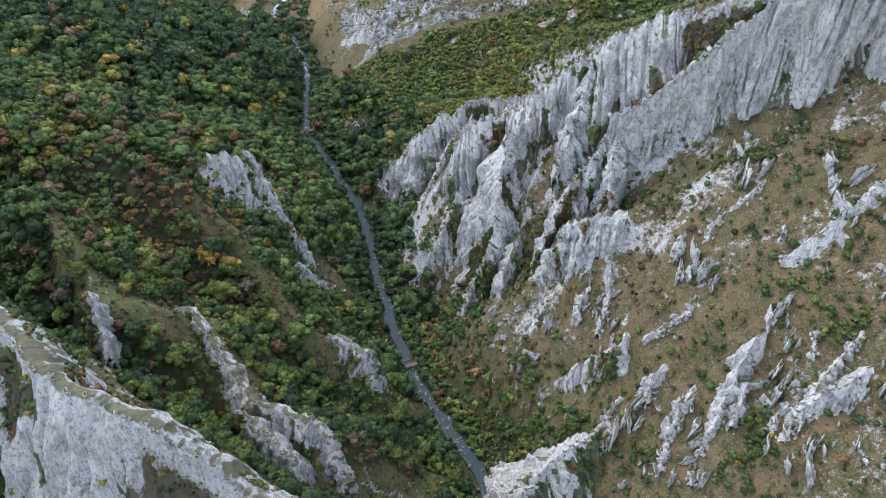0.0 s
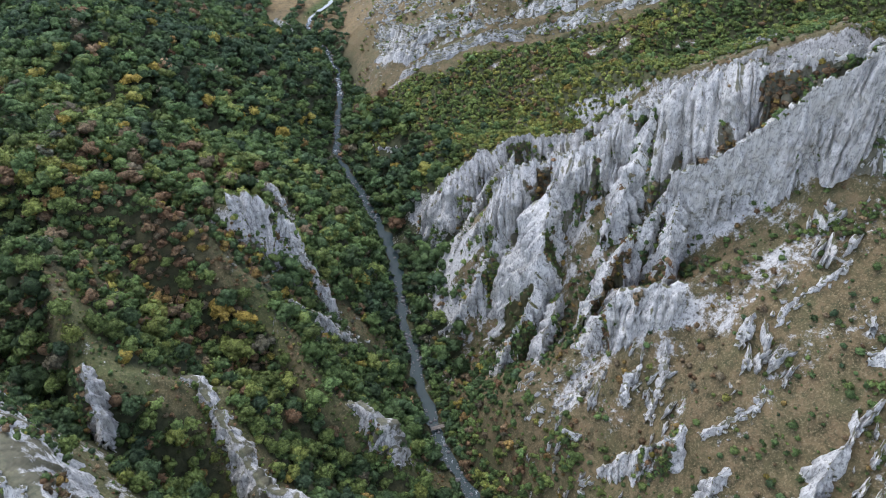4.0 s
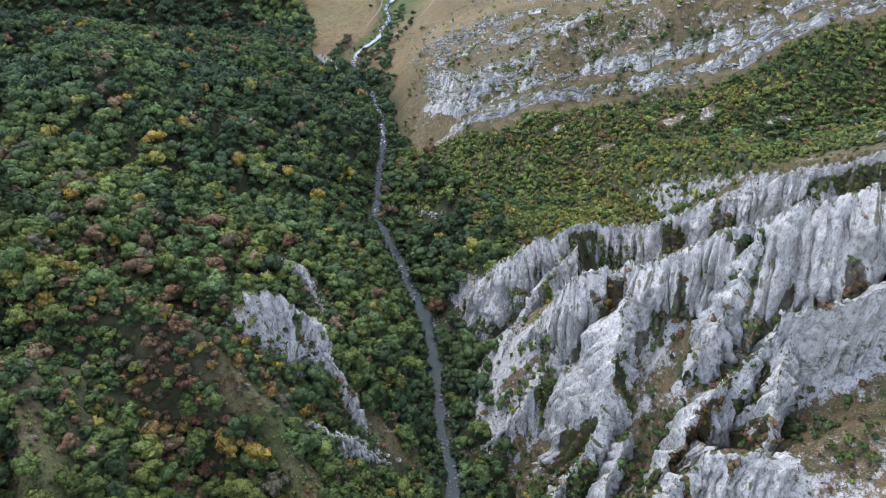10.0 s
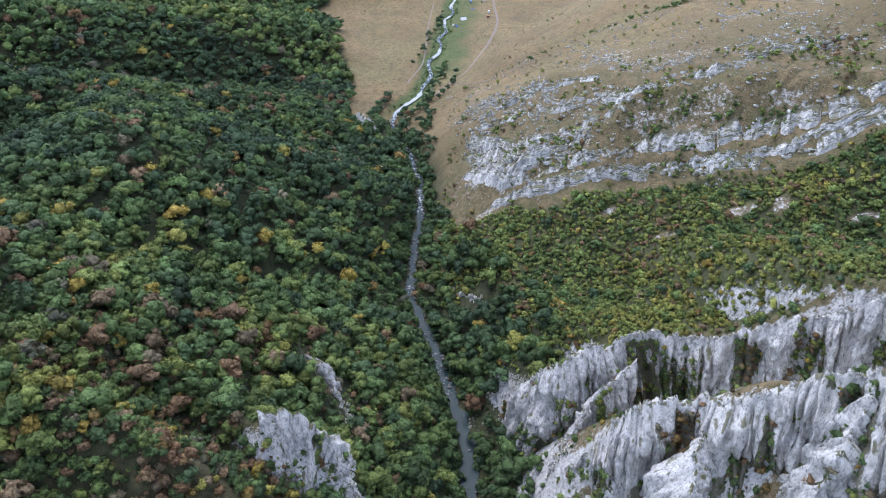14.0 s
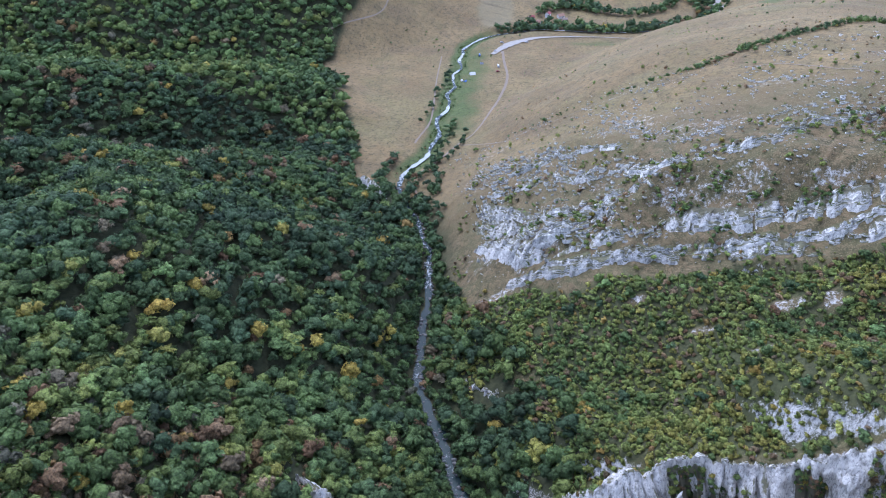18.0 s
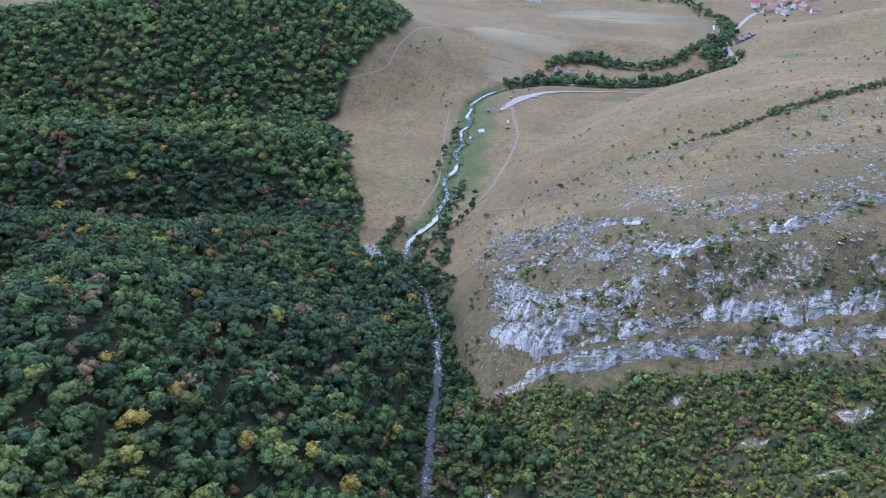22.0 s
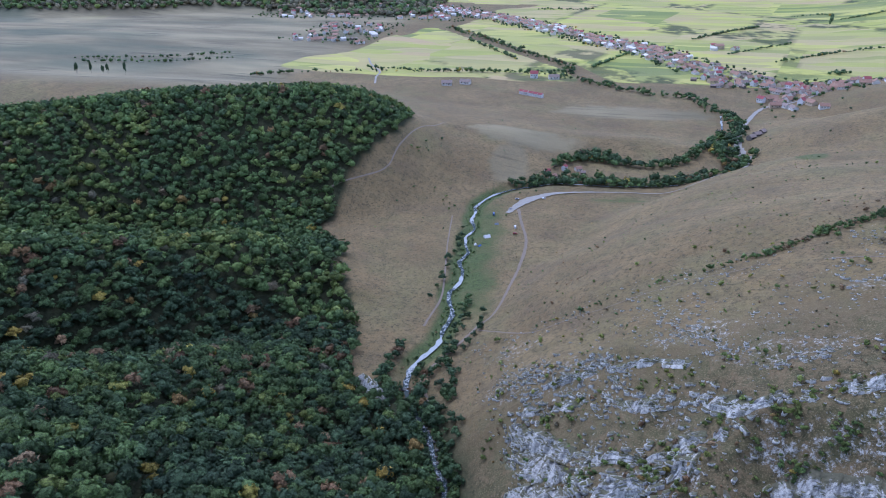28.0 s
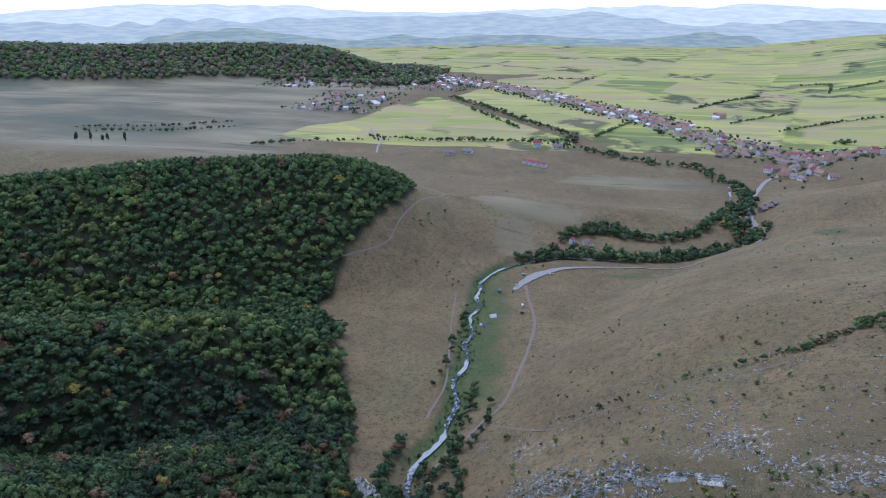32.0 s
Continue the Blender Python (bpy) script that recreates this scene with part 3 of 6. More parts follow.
def land(x, y):
    """Height of the finished sheet at x, y."""
    x, y = np.asarray(x, float), np.asarray(y, float)
    i = np.clip(np.searchsorted(GX, x) - 1, 0, len(GX) - 2)
    j = np.clip(np.searchsorted(GY, y) - 1, 0, len(GY) - 2)
    u, v = (x - GX[i]) / (GX[i + 1] - GX[i]), (y - GY[j]) / (GY[j + 1] - GY[j])
    a, b, c, d = GZ[i, j], GZ[i + 1, j], GZ[i + 1, j + 1], GZ[i, j + 1]
    return np.where(u > v, a + (b - a) * u + (c - b) * v, a + (c - d) * u + (d - a) * v)


def inside(x, y, poly):
    hit = np.zeros(np.shape(x), bool)
    for (x0, y0), (x1, y1) in zip(poly, poly[1:] + poly[:1]):
        hit ^= ((y0 > y) != (y1 > y)) & (x < (x1 - x0) * (y - y0) / (y1 - y0 + 1e-9) + x0)
    return hit


EDGE = [(-172, 600), (-195, 642), (-203, 690), (-255, 800), (-294, 862), (-298, 905), (-290, 960), (-270, 1020), (-262, 1090), (-276, 1138), (-315, 1140), (-400, 1080), (-560, 1060), (-800, 1040),
        (-1100, 980), (-1100, 60), (60, 60), (20, 200), (-50, 400), (-100, 520)]
CLEARING = [(-150, 204), (-152, 240), (-136, 272), (-108, 276), (-86, 256), (-86, 230), (-122, 214), (-140, 198)]


def river_side(x, y):
    d, z, side, place = along(x, y, RIVER)
    return np.where(side > 0, -d, d), z, place  # minus: west bank


def bare_spine(x, y):
    """Grassy, stony backs of the west bank's spurs, too thin for trees: 0 to 1."""
    wob = 5 * fbm2(x / 12, y / 12, 3, 35)
    m = np.zeros(np.shape(x))
    for k, north, south in ((6, 4, 8), (7, 3, 5), (8, 6, 7), (9, 13, 7)):
        d, _, side, _ = along(x, y, SPURS[k][0])
        reach = np.where(side > 0, north, south)
        m = np.maximum(m, step(1.25, 0.75, (d + wob) / reach))
    return m * step(310, 285, y) * np.where(y > 200, step(-112, -98, x), step(-160, -140, x))


def woods(x, y):
    """How thick the trees stand: 0 to 1."""
    u, _, _ = river_side(x, y)
    wob = 9 * fbm2(x / 30, y / 30, 3, 81)
    west = (inside(x + wob, y + wob, EDGE) | ((u < -7) & (u > -60) & (y < 640))) & (u < -7)
    dens = np.where(west, 1.0, 0.0)
    rocky = step(330, 285, y) * west
    dens = dens * (1 - rocky * 0.35 * step(0.05, 0.35, fbm2(x / 24, y / 24, 3, 90)))
    dens = dens * (1 - 0.93 * bare_spine(x, y))
    dens = np.where(inside(x, y, CLEARING), dens * 0.85, dens)
    bank = (u > 5) & (u < 22 + 14 * fbm2(x / 25, y / 25, 2, 14) + 22 * step(330, 380, y) * step(500, 440, y) - 10 * step(500, 530, y)) & (y > 250) & (y < 640)
    dens = np.where(bank, 0.85, dens)
    return dens


def thicket(x, y):
    """The slope of low bushes on the east bank."""
    u, _, _ = river_side(x, y)
    d, _, side, _ = along(x, y, BROW)
    d = np.where(side > 0, -d, d) + 9 * fbm2(x / 26, y / 26, 3, 61)
    low = [(-44, 366, 0), (-10, 352, 0), (30, 354, 0), (90, 345, 0), (200, 325, 0)]
    e, _, s2, _ = along(x, y, low)
    e = np.where(s2 > 0, e, -e)
    bare = np.hypot((x + 54) / 20, (y - 413) / 17) + 0.6 * fbm2(x / 9, y / 9, 2, 67)
    return step(0, 8, d) * step(-2, 12, e) * (u > 12) * step(0.8, 1.3, bare)


def stony_gap(x, y):
    """Pale stony glades among the bushes."""
    m = np.zeros(np.shape(x))
    for px, py, rx, ry in ((66, 436, 7, 3.5), (34, 430, 6, 3), (81, 434, 4, 5), (-62, 486, 14, 5), (6, 452, 7, 2.5), (112, 420, 8, 3), (50, 405, 6, 2.5)):
        m = np.maximum(m, step(1.2, 0.7, np.hypot((x - px) / rx, (y - py) / ry) + 0.5 * fbm2(x / 5, y / 5, 2, 66)))
    return m


mu, _, _ = river_side(mx, my)
gx_, gy_ = np.gradient(GZ, GX, GY)
steep = np.hypot(gx_, gy_)
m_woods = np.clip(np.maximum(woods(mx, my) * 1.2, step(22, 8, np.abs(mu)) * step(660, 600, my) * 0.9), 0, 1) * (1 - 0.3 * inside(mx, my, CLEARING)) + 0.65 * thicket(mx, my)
m_ledge = ledge(mx, my)
m_crag = crags(mx, my)
m_rock = step(1.15, 2.0, steep) * 0.5 * step(430, 380, my) + m_crag * (0.2 + 0.3 * step(0.8, 1.7, steep)) + m_ledge * (0.2 + 0.34 * step(0.6, 1.3, steep))
m_rock = m_rock + step(420, 330, my) * (0.19 + 0.25 * step(-0.05, 0.3, fbm2(mx / 13, my / 13, 4, 91))) * (mu > 0)
m_rock = m_rock * (1 - 0.75 * step(250, 235, my) * step(40, 30, mu) * (mu > 0)) * np.where(mu < 0, 0.75, 1.0)
m_rock = m_rock * (1 - 0.5 * step(60, 72, mx) * step(226, 236, my) * step(252, 246, my))
scree = np.hypot((mx - 60) / 60, (my - 575) / 34)
m_rock = np.maximum(m_rock, 0.36 * step(1.3, 0.7, scree) * step(-0.1, 0.2, fbm2(mx / 12, my / 12, 3, 7)))
for px, py, rx, ry in ((2, 594, 26, 14), (30, 560, 30, 14), (-82, 612, 26, 16), (-52, 596, 26, 16), (-90, 655, 22, 14), (86, 606, 26, 10)):
    m_rock = np.maximum(m_rock, 0.43 * step(1.35, 0.6, np.hypot((mx - px) / rx, (my - py) / ry) + 0.5 * fbm2(mx / 8, my / 8, 3, 39)))
gully_ = inside(mx, my, [(-14, 296), (6, 240), (30, 222), (46, 226), (52, 246), (68, 246), (72, 262), (60, 280), (40, 292), (18, 296)])
m_rock = m_rock * np.where(gully_, 0.4 + 0.6 * step(0.0, 0.25, fbm2(mx / 7, my / 9, 3, 40)), 1.0)
m_hay = step(540, 640, my)
m_crop = step(1600, 1680, my + 40 * fbm2(mx / 200, my / 200, 2, 4)) * np.maximum(step(-760, -640, mx + 0.35 * (1600 - my) + 90 * fbm2(mx / 160, my / 160, 2, 6)), 0.25) * step(10, 40, np.abs(mu)) * step(4.5, 3.0, steep * 10)
m_crop = np.maximum(m_crop, step(2850, 3000, my) * step(9, 6, steep * 10) * 0.9)
spot = lambda px, py, rx, ry: step(1.15, 0.8, np.hypot((mx - px) / rx, (my - py) / ry) + 0.3 * fbm2(mx / 12, my / 12, 2, 15))
m_lush = step(34, 12, mu - 4 + 14 * fbm2(mx / 25, my / 25, 3, 19)) * (mu > -8) * step(700, 760, my) * step(1000, 930, my) * (0.75 + 0.25 * step(-0.1, 0.2, fbm2(mx / 14, my / 14, 2, 18)))
m_lush = np.maximum(m_lush, 1.0 * step(13, 7, np.abs(mu + 2 * fbm2(mx / 9, my / 9, 2, 25))) * step(640, 680, my) * step(1050, 1000, my))
m_lush = np.maximum.reduce([m_lush, 0.6 * thicket(mx, my), 0.8 * spot(169, 1018, 14, 26), 0.6 * spot(-10, 1008, 30, 8), step(-4, -14, mu) * step(420, 360, my) * (0.1 + 0.45 * step(0.0, 0.3, fbm2(mx / 20, my / 20, 3, 26)))])
on_spur = bare_spine(mx, my)
m_lush = np.maximum(m_lush, (0.15 + 0.3 * step(-0.1, 0.3, fbm2(mx / 11, my / 11, 3, 36))) * on_spur)
m_rock = m_rock + (0.12 + 0.3 * step(-0.05, 0.3, fbm2(mx / 8, my / 8, 3, 37))) * on_spur
m_woods = m_woods * (1 - 0.8 * on_spur)
m_fallow = np.maximum(step(-540, -700, mx + 60 * fbm2(mx / 150, my / 150, 2, 6)) * step(1200, 1330, my) * step(2900, 2600, my), np.maximum.reduce([0.75 * spot(-130, 1165, 70, 30), 0.6 * spot(-140, 1085, 24, 50), 0.7 * spot(17, 1405, 120, 40)]))
gap_ = stony_gap(mx, my)
m_lush, m_woods, m_rock = m_lush * (1 - gap_), m_woods * (1 - gap_), np.maximum(m_rock, 0.52 * gap_)
face, _, side, _ = along(mx, my, [(-110, 270, 0), (-98, 275, 0), (-90, 277, 0), (-84, 274, 0), (-78, 270, 0), (-64, 262, 0)])
m_rock = m_rock + 0.5 * step(19, 8, face + 6 * fbm2(mx / 7, my / 7, 2, 38)) * step(0.3, -0.2, side)
tv, tf = np.stack([mx, my, GZ], 2).reshape(-1, 3), grid_tris(len(GX), len(GY))
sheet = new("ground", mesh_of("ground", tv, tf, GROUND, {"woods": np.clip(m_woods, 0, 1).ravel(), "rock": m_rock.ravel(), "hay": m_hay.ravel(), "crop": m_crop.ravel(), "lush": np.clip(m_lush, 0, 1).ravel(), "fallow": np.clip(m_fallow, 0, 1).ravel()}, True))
tagged(sheet, "dry grass, stony slopes and valley fields of the gorge", "ground", kind="structure")


def ribbon(name, points, width, lift, material, label, category, kind="structure", across=5, gap=2.0, floats=None, flat=False, rag=0.25):
    c = curve([(x, y, w) for (x, y), w in zip(points, width)], gap)
    t = np.gradient(c[:, :2], axis=0)
    t /= np.linalg.norm(t, axis=1)[:, None] + 1e-9
    nrm = np.stack([-t[:, 1], t[:, 0]], 1)
    s = np.linspace(-1, 1, across)
    ragged = 1 + rag * noise2(np.arange(len(c))[:, None] * gap / 5 + 0 * s, np.sign(s)[None] * 7.3 + 0 * c[:, :1], 3)
    x = c[:, :1] + nrm[:, :1] * s * c[:, 2:] / 2 * ragged
    y = c[:, 1:2] + nrm[:, 1:] * s * c[:, 2:] / 2 * ragged
    if flat:
        z = np.repeat((along(c[:, 0], c[:, 1], RIVER)[1] + lift)[:, None], across, 1)
    else:
        z = land(x, y) + lift - 0.15 * (np.abs(s) > 0.9) * lift
    v = np.stack([x, y, z], 2).reshape(-1, 3)
    ob = new(name, mesh_of(name, v, grid_tris(len(c), across), material, floats(v) if floats else None, True))
    return tagged(ob, label, category, kind=kind)


WATERS = [p for p in RIVER if p[1] < 1420]
ribbon("stream", [(x, y) for x, y, _ in WATERS], [float(np.interp(y, [0, 168, 230, 318, 354, 380, 422, 515, 640, 800, 1000, 1420], [6.4, 6.2, 5.8, 6.0, 8.0, 5.6, 4.6, 4.0, 3.0, 3.0, 2.8, 2.6])) for _, y, _ in WATERS], 0.0, WATER, "shallow green-grey mountain stream with white riffles", "stream", across=7, flat=True, rag=0.7,
       floats=lambda v: {"fast": -0.11 + 0.19 * step(0.0, 0.4, noise2(v[:, 1] / 24, 0 * v[:, 1], 52)) + 0.05 * step(470, 500, v[:, 1]) + 0.2 * step(640, 680, v[:, 1]) - 0.5 * step(22, 12, np.abs(v[:, 1] - 350))})

rng = np.random.default_rng(11)

# ---------------------------------------------------------------- limestone ribs, fins and walls
def block_mesh(seed):
    """A broken bed of limestone about 2 long, 1 deep and 1 high: cornered, with notched faces."""
    v, f = finer(ICO_V, ICO_F)
    v = np.sign(v) * np.abs(v) ** 0.45
    v = v * (1 + 0.3 * noise3(v[:, 0] * 1.9 + seed * 5, v[:, 1] * 1.9, v[:, 2] * 1.9, seed) + 0.2 * noise3(v[:, 0] * 4.3, v[:, 1] * 4.3 + seed, v[:, 2] * 4.3, seed + 3))[:, None]
    bed = 1 + 0.12 * np.sign(np.sin(v[:, 2] * 7 + seed))
    return mesh_of("block", v * np.stack([bed, 0.55 * bed, 0 * bed + 0.6], 1), f, ROCK, {"turf": np.zeros(len(v))})


BLOCKS = [block_mesh(k) for k in range(8)]
rib_count = 0
RIBS = []
NICHES = []  # hollows in the rock where bushes hold


def rib(line, left, right, label, name="rock_rib", flute=1.0, jag=1.2, gap=0.65, rows=20, lowest=1.3, bulge=1.0, scrub=0.0, turf_back=0.0, skew=0.0):
    """A fin of rock: a crest line with a face on each side that leans out by left / right metres per metre of height down to the ground."""
    global rib_count
    rib_count += 1
    if name != "rock_ledge":
        RIBS.append([tuple(p) for p in line])
    seed = 100 + 7 * rib_count
    c = curve(line, gap)
    n = len(c)
    s = np.arange(n) * gap
    t = np.gradient(c[:, :2], axis=0)
    for _ in range(6):
        t[1:-1] = (t[:-2] + t[1:-1] * 2 + t[2:]) / 4
    t /= np.linalg.norm(t, axis=1)[:, None] + 1e-9
    nrm = np.stack([-t[:, 1], t[:, 0]], 1)
    ends = np.minimum(step(0, 4, s), step(0, 4, s[-1] - s))
    c[:, 2] += jag * (1.3 * noise2(s / 2.7, s * 0, seed) + 0.7 * noise2(s / 1.1, s * 0, seed + 1)) * (0.3 + 0.7 * ends) + jag * 1.6 * noise2(s / 9, s * 0, seed + 2)
    c[:, :2] += nrm * (0.8 * flute * noise2(s / 5, s * 0, seed + 3))[:, None]
    blocks, greens = [], []
    count = int(np.clip(np.percentile(c[:, 2] - land(c[:, 0], c[:, 1]), 90) / 0.8, rows, 62))
    for sign, lean in ((1, left), (-1, right)):
        g0 = land(c[:, 0], c[:, 1])
        tall = np.maximum(c[:, 2] - g0, 1.0)
        for _ in range(3):
            w = np.maximum(lowest, lean * tall)
            bx, by = c[:, 0] + sign * nrm[:, 0] * w, c[:, 1] + sign * nrm[:, 1] * w
            tall = np.maximum(1.0, 0.5 * tall + 0.5 * (c[:, 2] - land(bx, by)))
        k = 8
        if turf_back and sign > 0:
            w = np.minimum(np.maximum(w, turf_back * 0.6), turf_back)
        wide = np.convolve(np.pad(w, k, mode="edge"), np.ones(2 * k + 1) / (2 * k + 1), "valid") * (0.35 + 0.65 * ends)
        foot = land(c[:, 0] + sign * nrm[:, 0] * wide, c[:, 1] + sign * nrm[:, 1] * wide) - 3.0
        v = (np.arange(1, count + 1) / count)[None]
        z = c[:, 2:3] + (np.minimum(foot, c[:, 2] - 1.5)[:, None] - c[:, 2:3]) * v
        ss = s[:, None] + 0 * v
        slot = np.minimum(1, 2.4 * np.abs(noise2(ss / 2.7 + sign * 40 + 0.5 * noise2(ss / 9, z / 14, seed + 14), z / 44, seed + 4))) ** 0.6
        crack = np.minimum(1, 3.0 * np.abs(noise2(ss / 1.25 + 0.4 * noise2(ss / 5, z / 6, seed + 15), z / 17 + sign * 21, seed + 16))) ** 0.6
        fine = noise2(ss / 1.5, z / 8 + sign * 9, seed + 5)
        lump = noise2(ss / 8 + sign * 5, z / 11, seed + 6)
        gully = noise2(ss / 13 + sign * 3, z / 60, seed + 11)
        body = np.minimum(1, v * 5) * flute * min(1.0, 0.6 / max(lean, 0.05))
        off = wide[:, None] * v ** (0.42 if turf_back and sign > 0 else bulge) + body * (2.7 * (slot - 0.62) * np.minimum(1.6, tall[:, None] / 12) + 1.5 * (crack - 0.6) + 0.55 * fine + 1.7 * lump * np.minimum(1.5, tall[:, None] / 20) + 4.4 * gully * np.minimum(1.4, np.maximum(0, tall[:, None] - 12) / 24))
        off = np.maximum(off, 0.12 + 0.2 * v)
        shift = 0.5 * flute * noise2(ss / 2.1 + 31, z / 2.6, seed + 8) + skew * (c[:, 2:3] - z)
        x = c[:, :1] + sign * nrm[:, :1] * off + t[:, :1] * shift
        y = c[:, 1:2] + sign * nrm[:, 1:] * off + t[:, 1:] * shift
        pit = noise3(x / 2.2, y / 2.2, z / 3.2, seed + 9) + 0.6 * noise3(x / 0.95, y / 0.95, z / 1.5, seed + 10)
        x, y = x + sign * nrm[:, :1] * pit * body * 1.05, y + sign * nrm[:, 1:] * pit * body * 1.05
        blocks.append(np.stack([x, y, z + 0.5 * fine * body], 2))
        low = scrub * step(0.34, 0.62, 0.85 * v + 0.5 * noise2(ss / 9, z / 22, seed + 12) + 0.34 * noise2(ss / 3.5, z / 8, seed + 13)) * (sign < 0)
        deep = (gully + 0.5 * lump + 0.35 * fine < -0.22) & (v > 0.08) & (v < 0.94) & (rng.random(x.shape) < 0.28 * rows / count) & (tall[:, None] > 12) & (lean > 0.2)
        deep = deep | ((low > 0.5) & (rng.random(x.shape) < 0.2 * rows / count) & (v < 0.92))
        greens.append(0.9 * low + step(-0.1, -0.4, gully + 0.5 * lump + 0.35 * fine) * step(0.02, 0.15, v) * step(8, 16, tall)[:, None] * (1.0 if lean > 0.2 else 0.3))
        if turf_back and sign > 0:
            greens[-1] = step(0.75, 0.35, v + 0.35 * lump) * 0.5 + 0.45 * fine + 0.3 * lump
        NICHES.append(np.stack([x, y, z], 2)[deep])
    top = c[:, None, :]
    full = np.concatenate([blocks[0][:, ::-1], top, blocks[1]], 1)
    green = np.concatenate([greens[0][:, ::-1], np.zeros((n, 1)), greens[1]], 1)
    ob = new(name, mesh_of(name, full.reshape(-1, 3), grid_tris(n, full.shape[1])[:, ::-1], ROCK, {"turf": green}, False))
    large = np.median(c[:, 2] - land(c[:, 0], c[:, 1])) > 14 or name.startswith("rock_wall")
    if large:
        for _ in range(int(s[-1] * 0.4)):
            i = rng.integers(n)
            k = rng.uniform(0.4, 1.3)
            part("block", BLOCKS[rng.integers(8)], ob, "", Matrix.LocRotScale((c[i, 0] + rng.normal(0, 0.35), c[i, 1] + rng.normal(0, 0.35), c[i, 2] - 0.25 * k), Euler((rng.normal(0, 0.3), rng.normal(0, 0.3), math.atan2(t[i, 1], t[i, 0]) + rng.normal(0, 0.6))), (k * 0.8, k * 0.8, k * rng.uniform(0.9, 1.8))))
    else:
        for _ in range(int(s[-1] * 0.75)):
            i = rng.integers(n)
            w = rng.normal(0, 1.6)
            px, py = c[i, 0] + nrm[i, 0] * w + rng.normal(0, 0.5), c[i, 1] + nrm[i, 1] * w + rng.normal(0, 0.5)
            k = rng.uniform(0.35, 1.15)
            low = float(land(px, py))
            pz = max(low + 0.2 * k, low + (c[i, 2] - low) * (1 - abs(w) / 2.4) - 0.5) if abs(w) < 2.4 else low + 0.2 * k
            part("block", BLOCKS[rng.integers(8)], ob, "", Matrix.LocRotScale((px, py, pz), Euler((rng.normal(0, 0.4), rng.normal(0, 0.4), math.atan2(t[i, 1], t[i, 0]) + rng.normal(0, 0.5))), (k * rng.uniform(0.8, 1.5), k, k * rng.uniform(0.9, 1.9))))
    return tagged(ob, label, "rock", "limestone crags of the gorge")


W = "pale grey fluted limestone "
# east bank, from the far fin to the shelf of dry grass
rib([(-37, 356, 0), (-35, 355, 14), (-31, 355, 28), (-22, 348, 47), (-14, 343, 61), (0, 344, 71), (14, 349, 77), (34, 350, 80), (50, 347, 86), (70, 343, 100), (88, 338, 116), (120, 330, 138)], 0.5, 0.36, W + "fin dropping to the stream", rows=26, gap=0.5, scrub=0.6, skew=0.16)
rib([(16, 336, 77), (6, 330, 66), (-2, 324, 52), (-9, 314, 33), (-13, 309, 14)], 0.35, 0.35, W + "buttress below a fin")
rib([(-12, 309, 6), (-8, 307, 28), (-1, 303, 55), (7, 300, 80), (15, 298, 94), (29, 298, 99), (38, 293, 107), (51, 289, 124), (65, 281, 140), (76, 275, 151), (91, 271, 158), (105, 265, 165), (130, 256, 180), (165, 242, 198)], 0.5, 0.4, W + "cliff with grassy ledges", "rock_cliff", 1.25, 1.6, rows=30, gap=0.5, scrub=0.85, skew=0.2)
rib([(31, 290, 97), (27, 268, 84), (24, 258, 68), (21, 249, 54), (14, 246, 36), (8, 240, 12)], 0.4, 0.4, W + "buttress of the cliff")
rib([(12, 292, 74), (6, 286, 57), (0, 282, 40), (-7, 279, 25), (-18, 276, 8)], 0.45, 0.45, W + "low buttress above the stream")
rib([(36, 254, 62), (30, 243, 52), (25, 230, 40), (20, 221, 18)], 0.3, 0.3, W + "narrow rib")
rib([(64, 276, 134), (57, 266, 112), (51, 260, 94)], 0.35, 0.35, W + "rib on the cliff face")
rib([(69, 256, 121), (83, 252, 134), (97, 252, 149), (115, 252, 168), (125, 248, 182), (150, 240, 205), (190, 226, 238)], 0.5, 0.1, "great smooth grey limestone wall above dry grass", "rock_wall", 0.8, 1.0, rows=26, scrub=0.25)
rib([(75, 259, 120), (72, 250, 111), (70, 241, 102), (68, 232, 91), (66, 228, 86)], 0.22, 0.22, "pale pointed limestone spire", "rock_spire")
rib([(73, 258, 117), (64, 252, 105), (56, 249, 94), (50, 243, 82), (44, 235, 66)], 0.25, 0.25, "pale slanting limestone spire", "rock_spire")
rib([(74, 224, 97), (62, 227, 92), (53, 230, 87), (48, 229, 76), (43, 224, 60), (38, 213, 44), (31, 207, 26), (27, 204, 18)], 0.45, 0.5, W + "rib at the shelf's end", "rock_rib", 1.1)
rib([(55, 233, 86), (52, 241, 76), (46, 240, 62), (40, 236, 46)], 0.4, 0.4, W + "short rib")
rib([(34, 219, 40), (27, 214, 27), (22, 209, 14)], 0.4, 0.4, W + "pinnacle near the stream")
rib([(70, 180, 73), (66, 177, 70), (57, 180, 58), (47, 181, 43), (38, 178, 28)], 0.6, 0.6, W + "broken rib in dry grass")
rib([(108, 160, 95), (103, 157, 91), (97, 148, 80), (90, 139, 68), (84, 128, 56)], 0.45, 0.45, W + "crooked rib in dry grass")
rib([(80, 165, 74), (76, 162, 71), (73, 156, 62)], 0.4, 0.4, W + "short rib in dry grass")
rib([(88, 154, 75), (84, 150, 71), (79, 142, 60), (75, 136, 52)], 0.4, 0.4, W + "short rib in dry grass")
rib([(132, 140, 102), (125, 138, 96), (116, 137, 88), (110, 130, 76)], 0.5, 0.5, W + "broken rib in dry grass")
rib([(58, 150, 58), (47, 146, 50), (37, 142, 40), (28, 136, 26)], 0.6, 0.7, W + "knoll with turf on top")
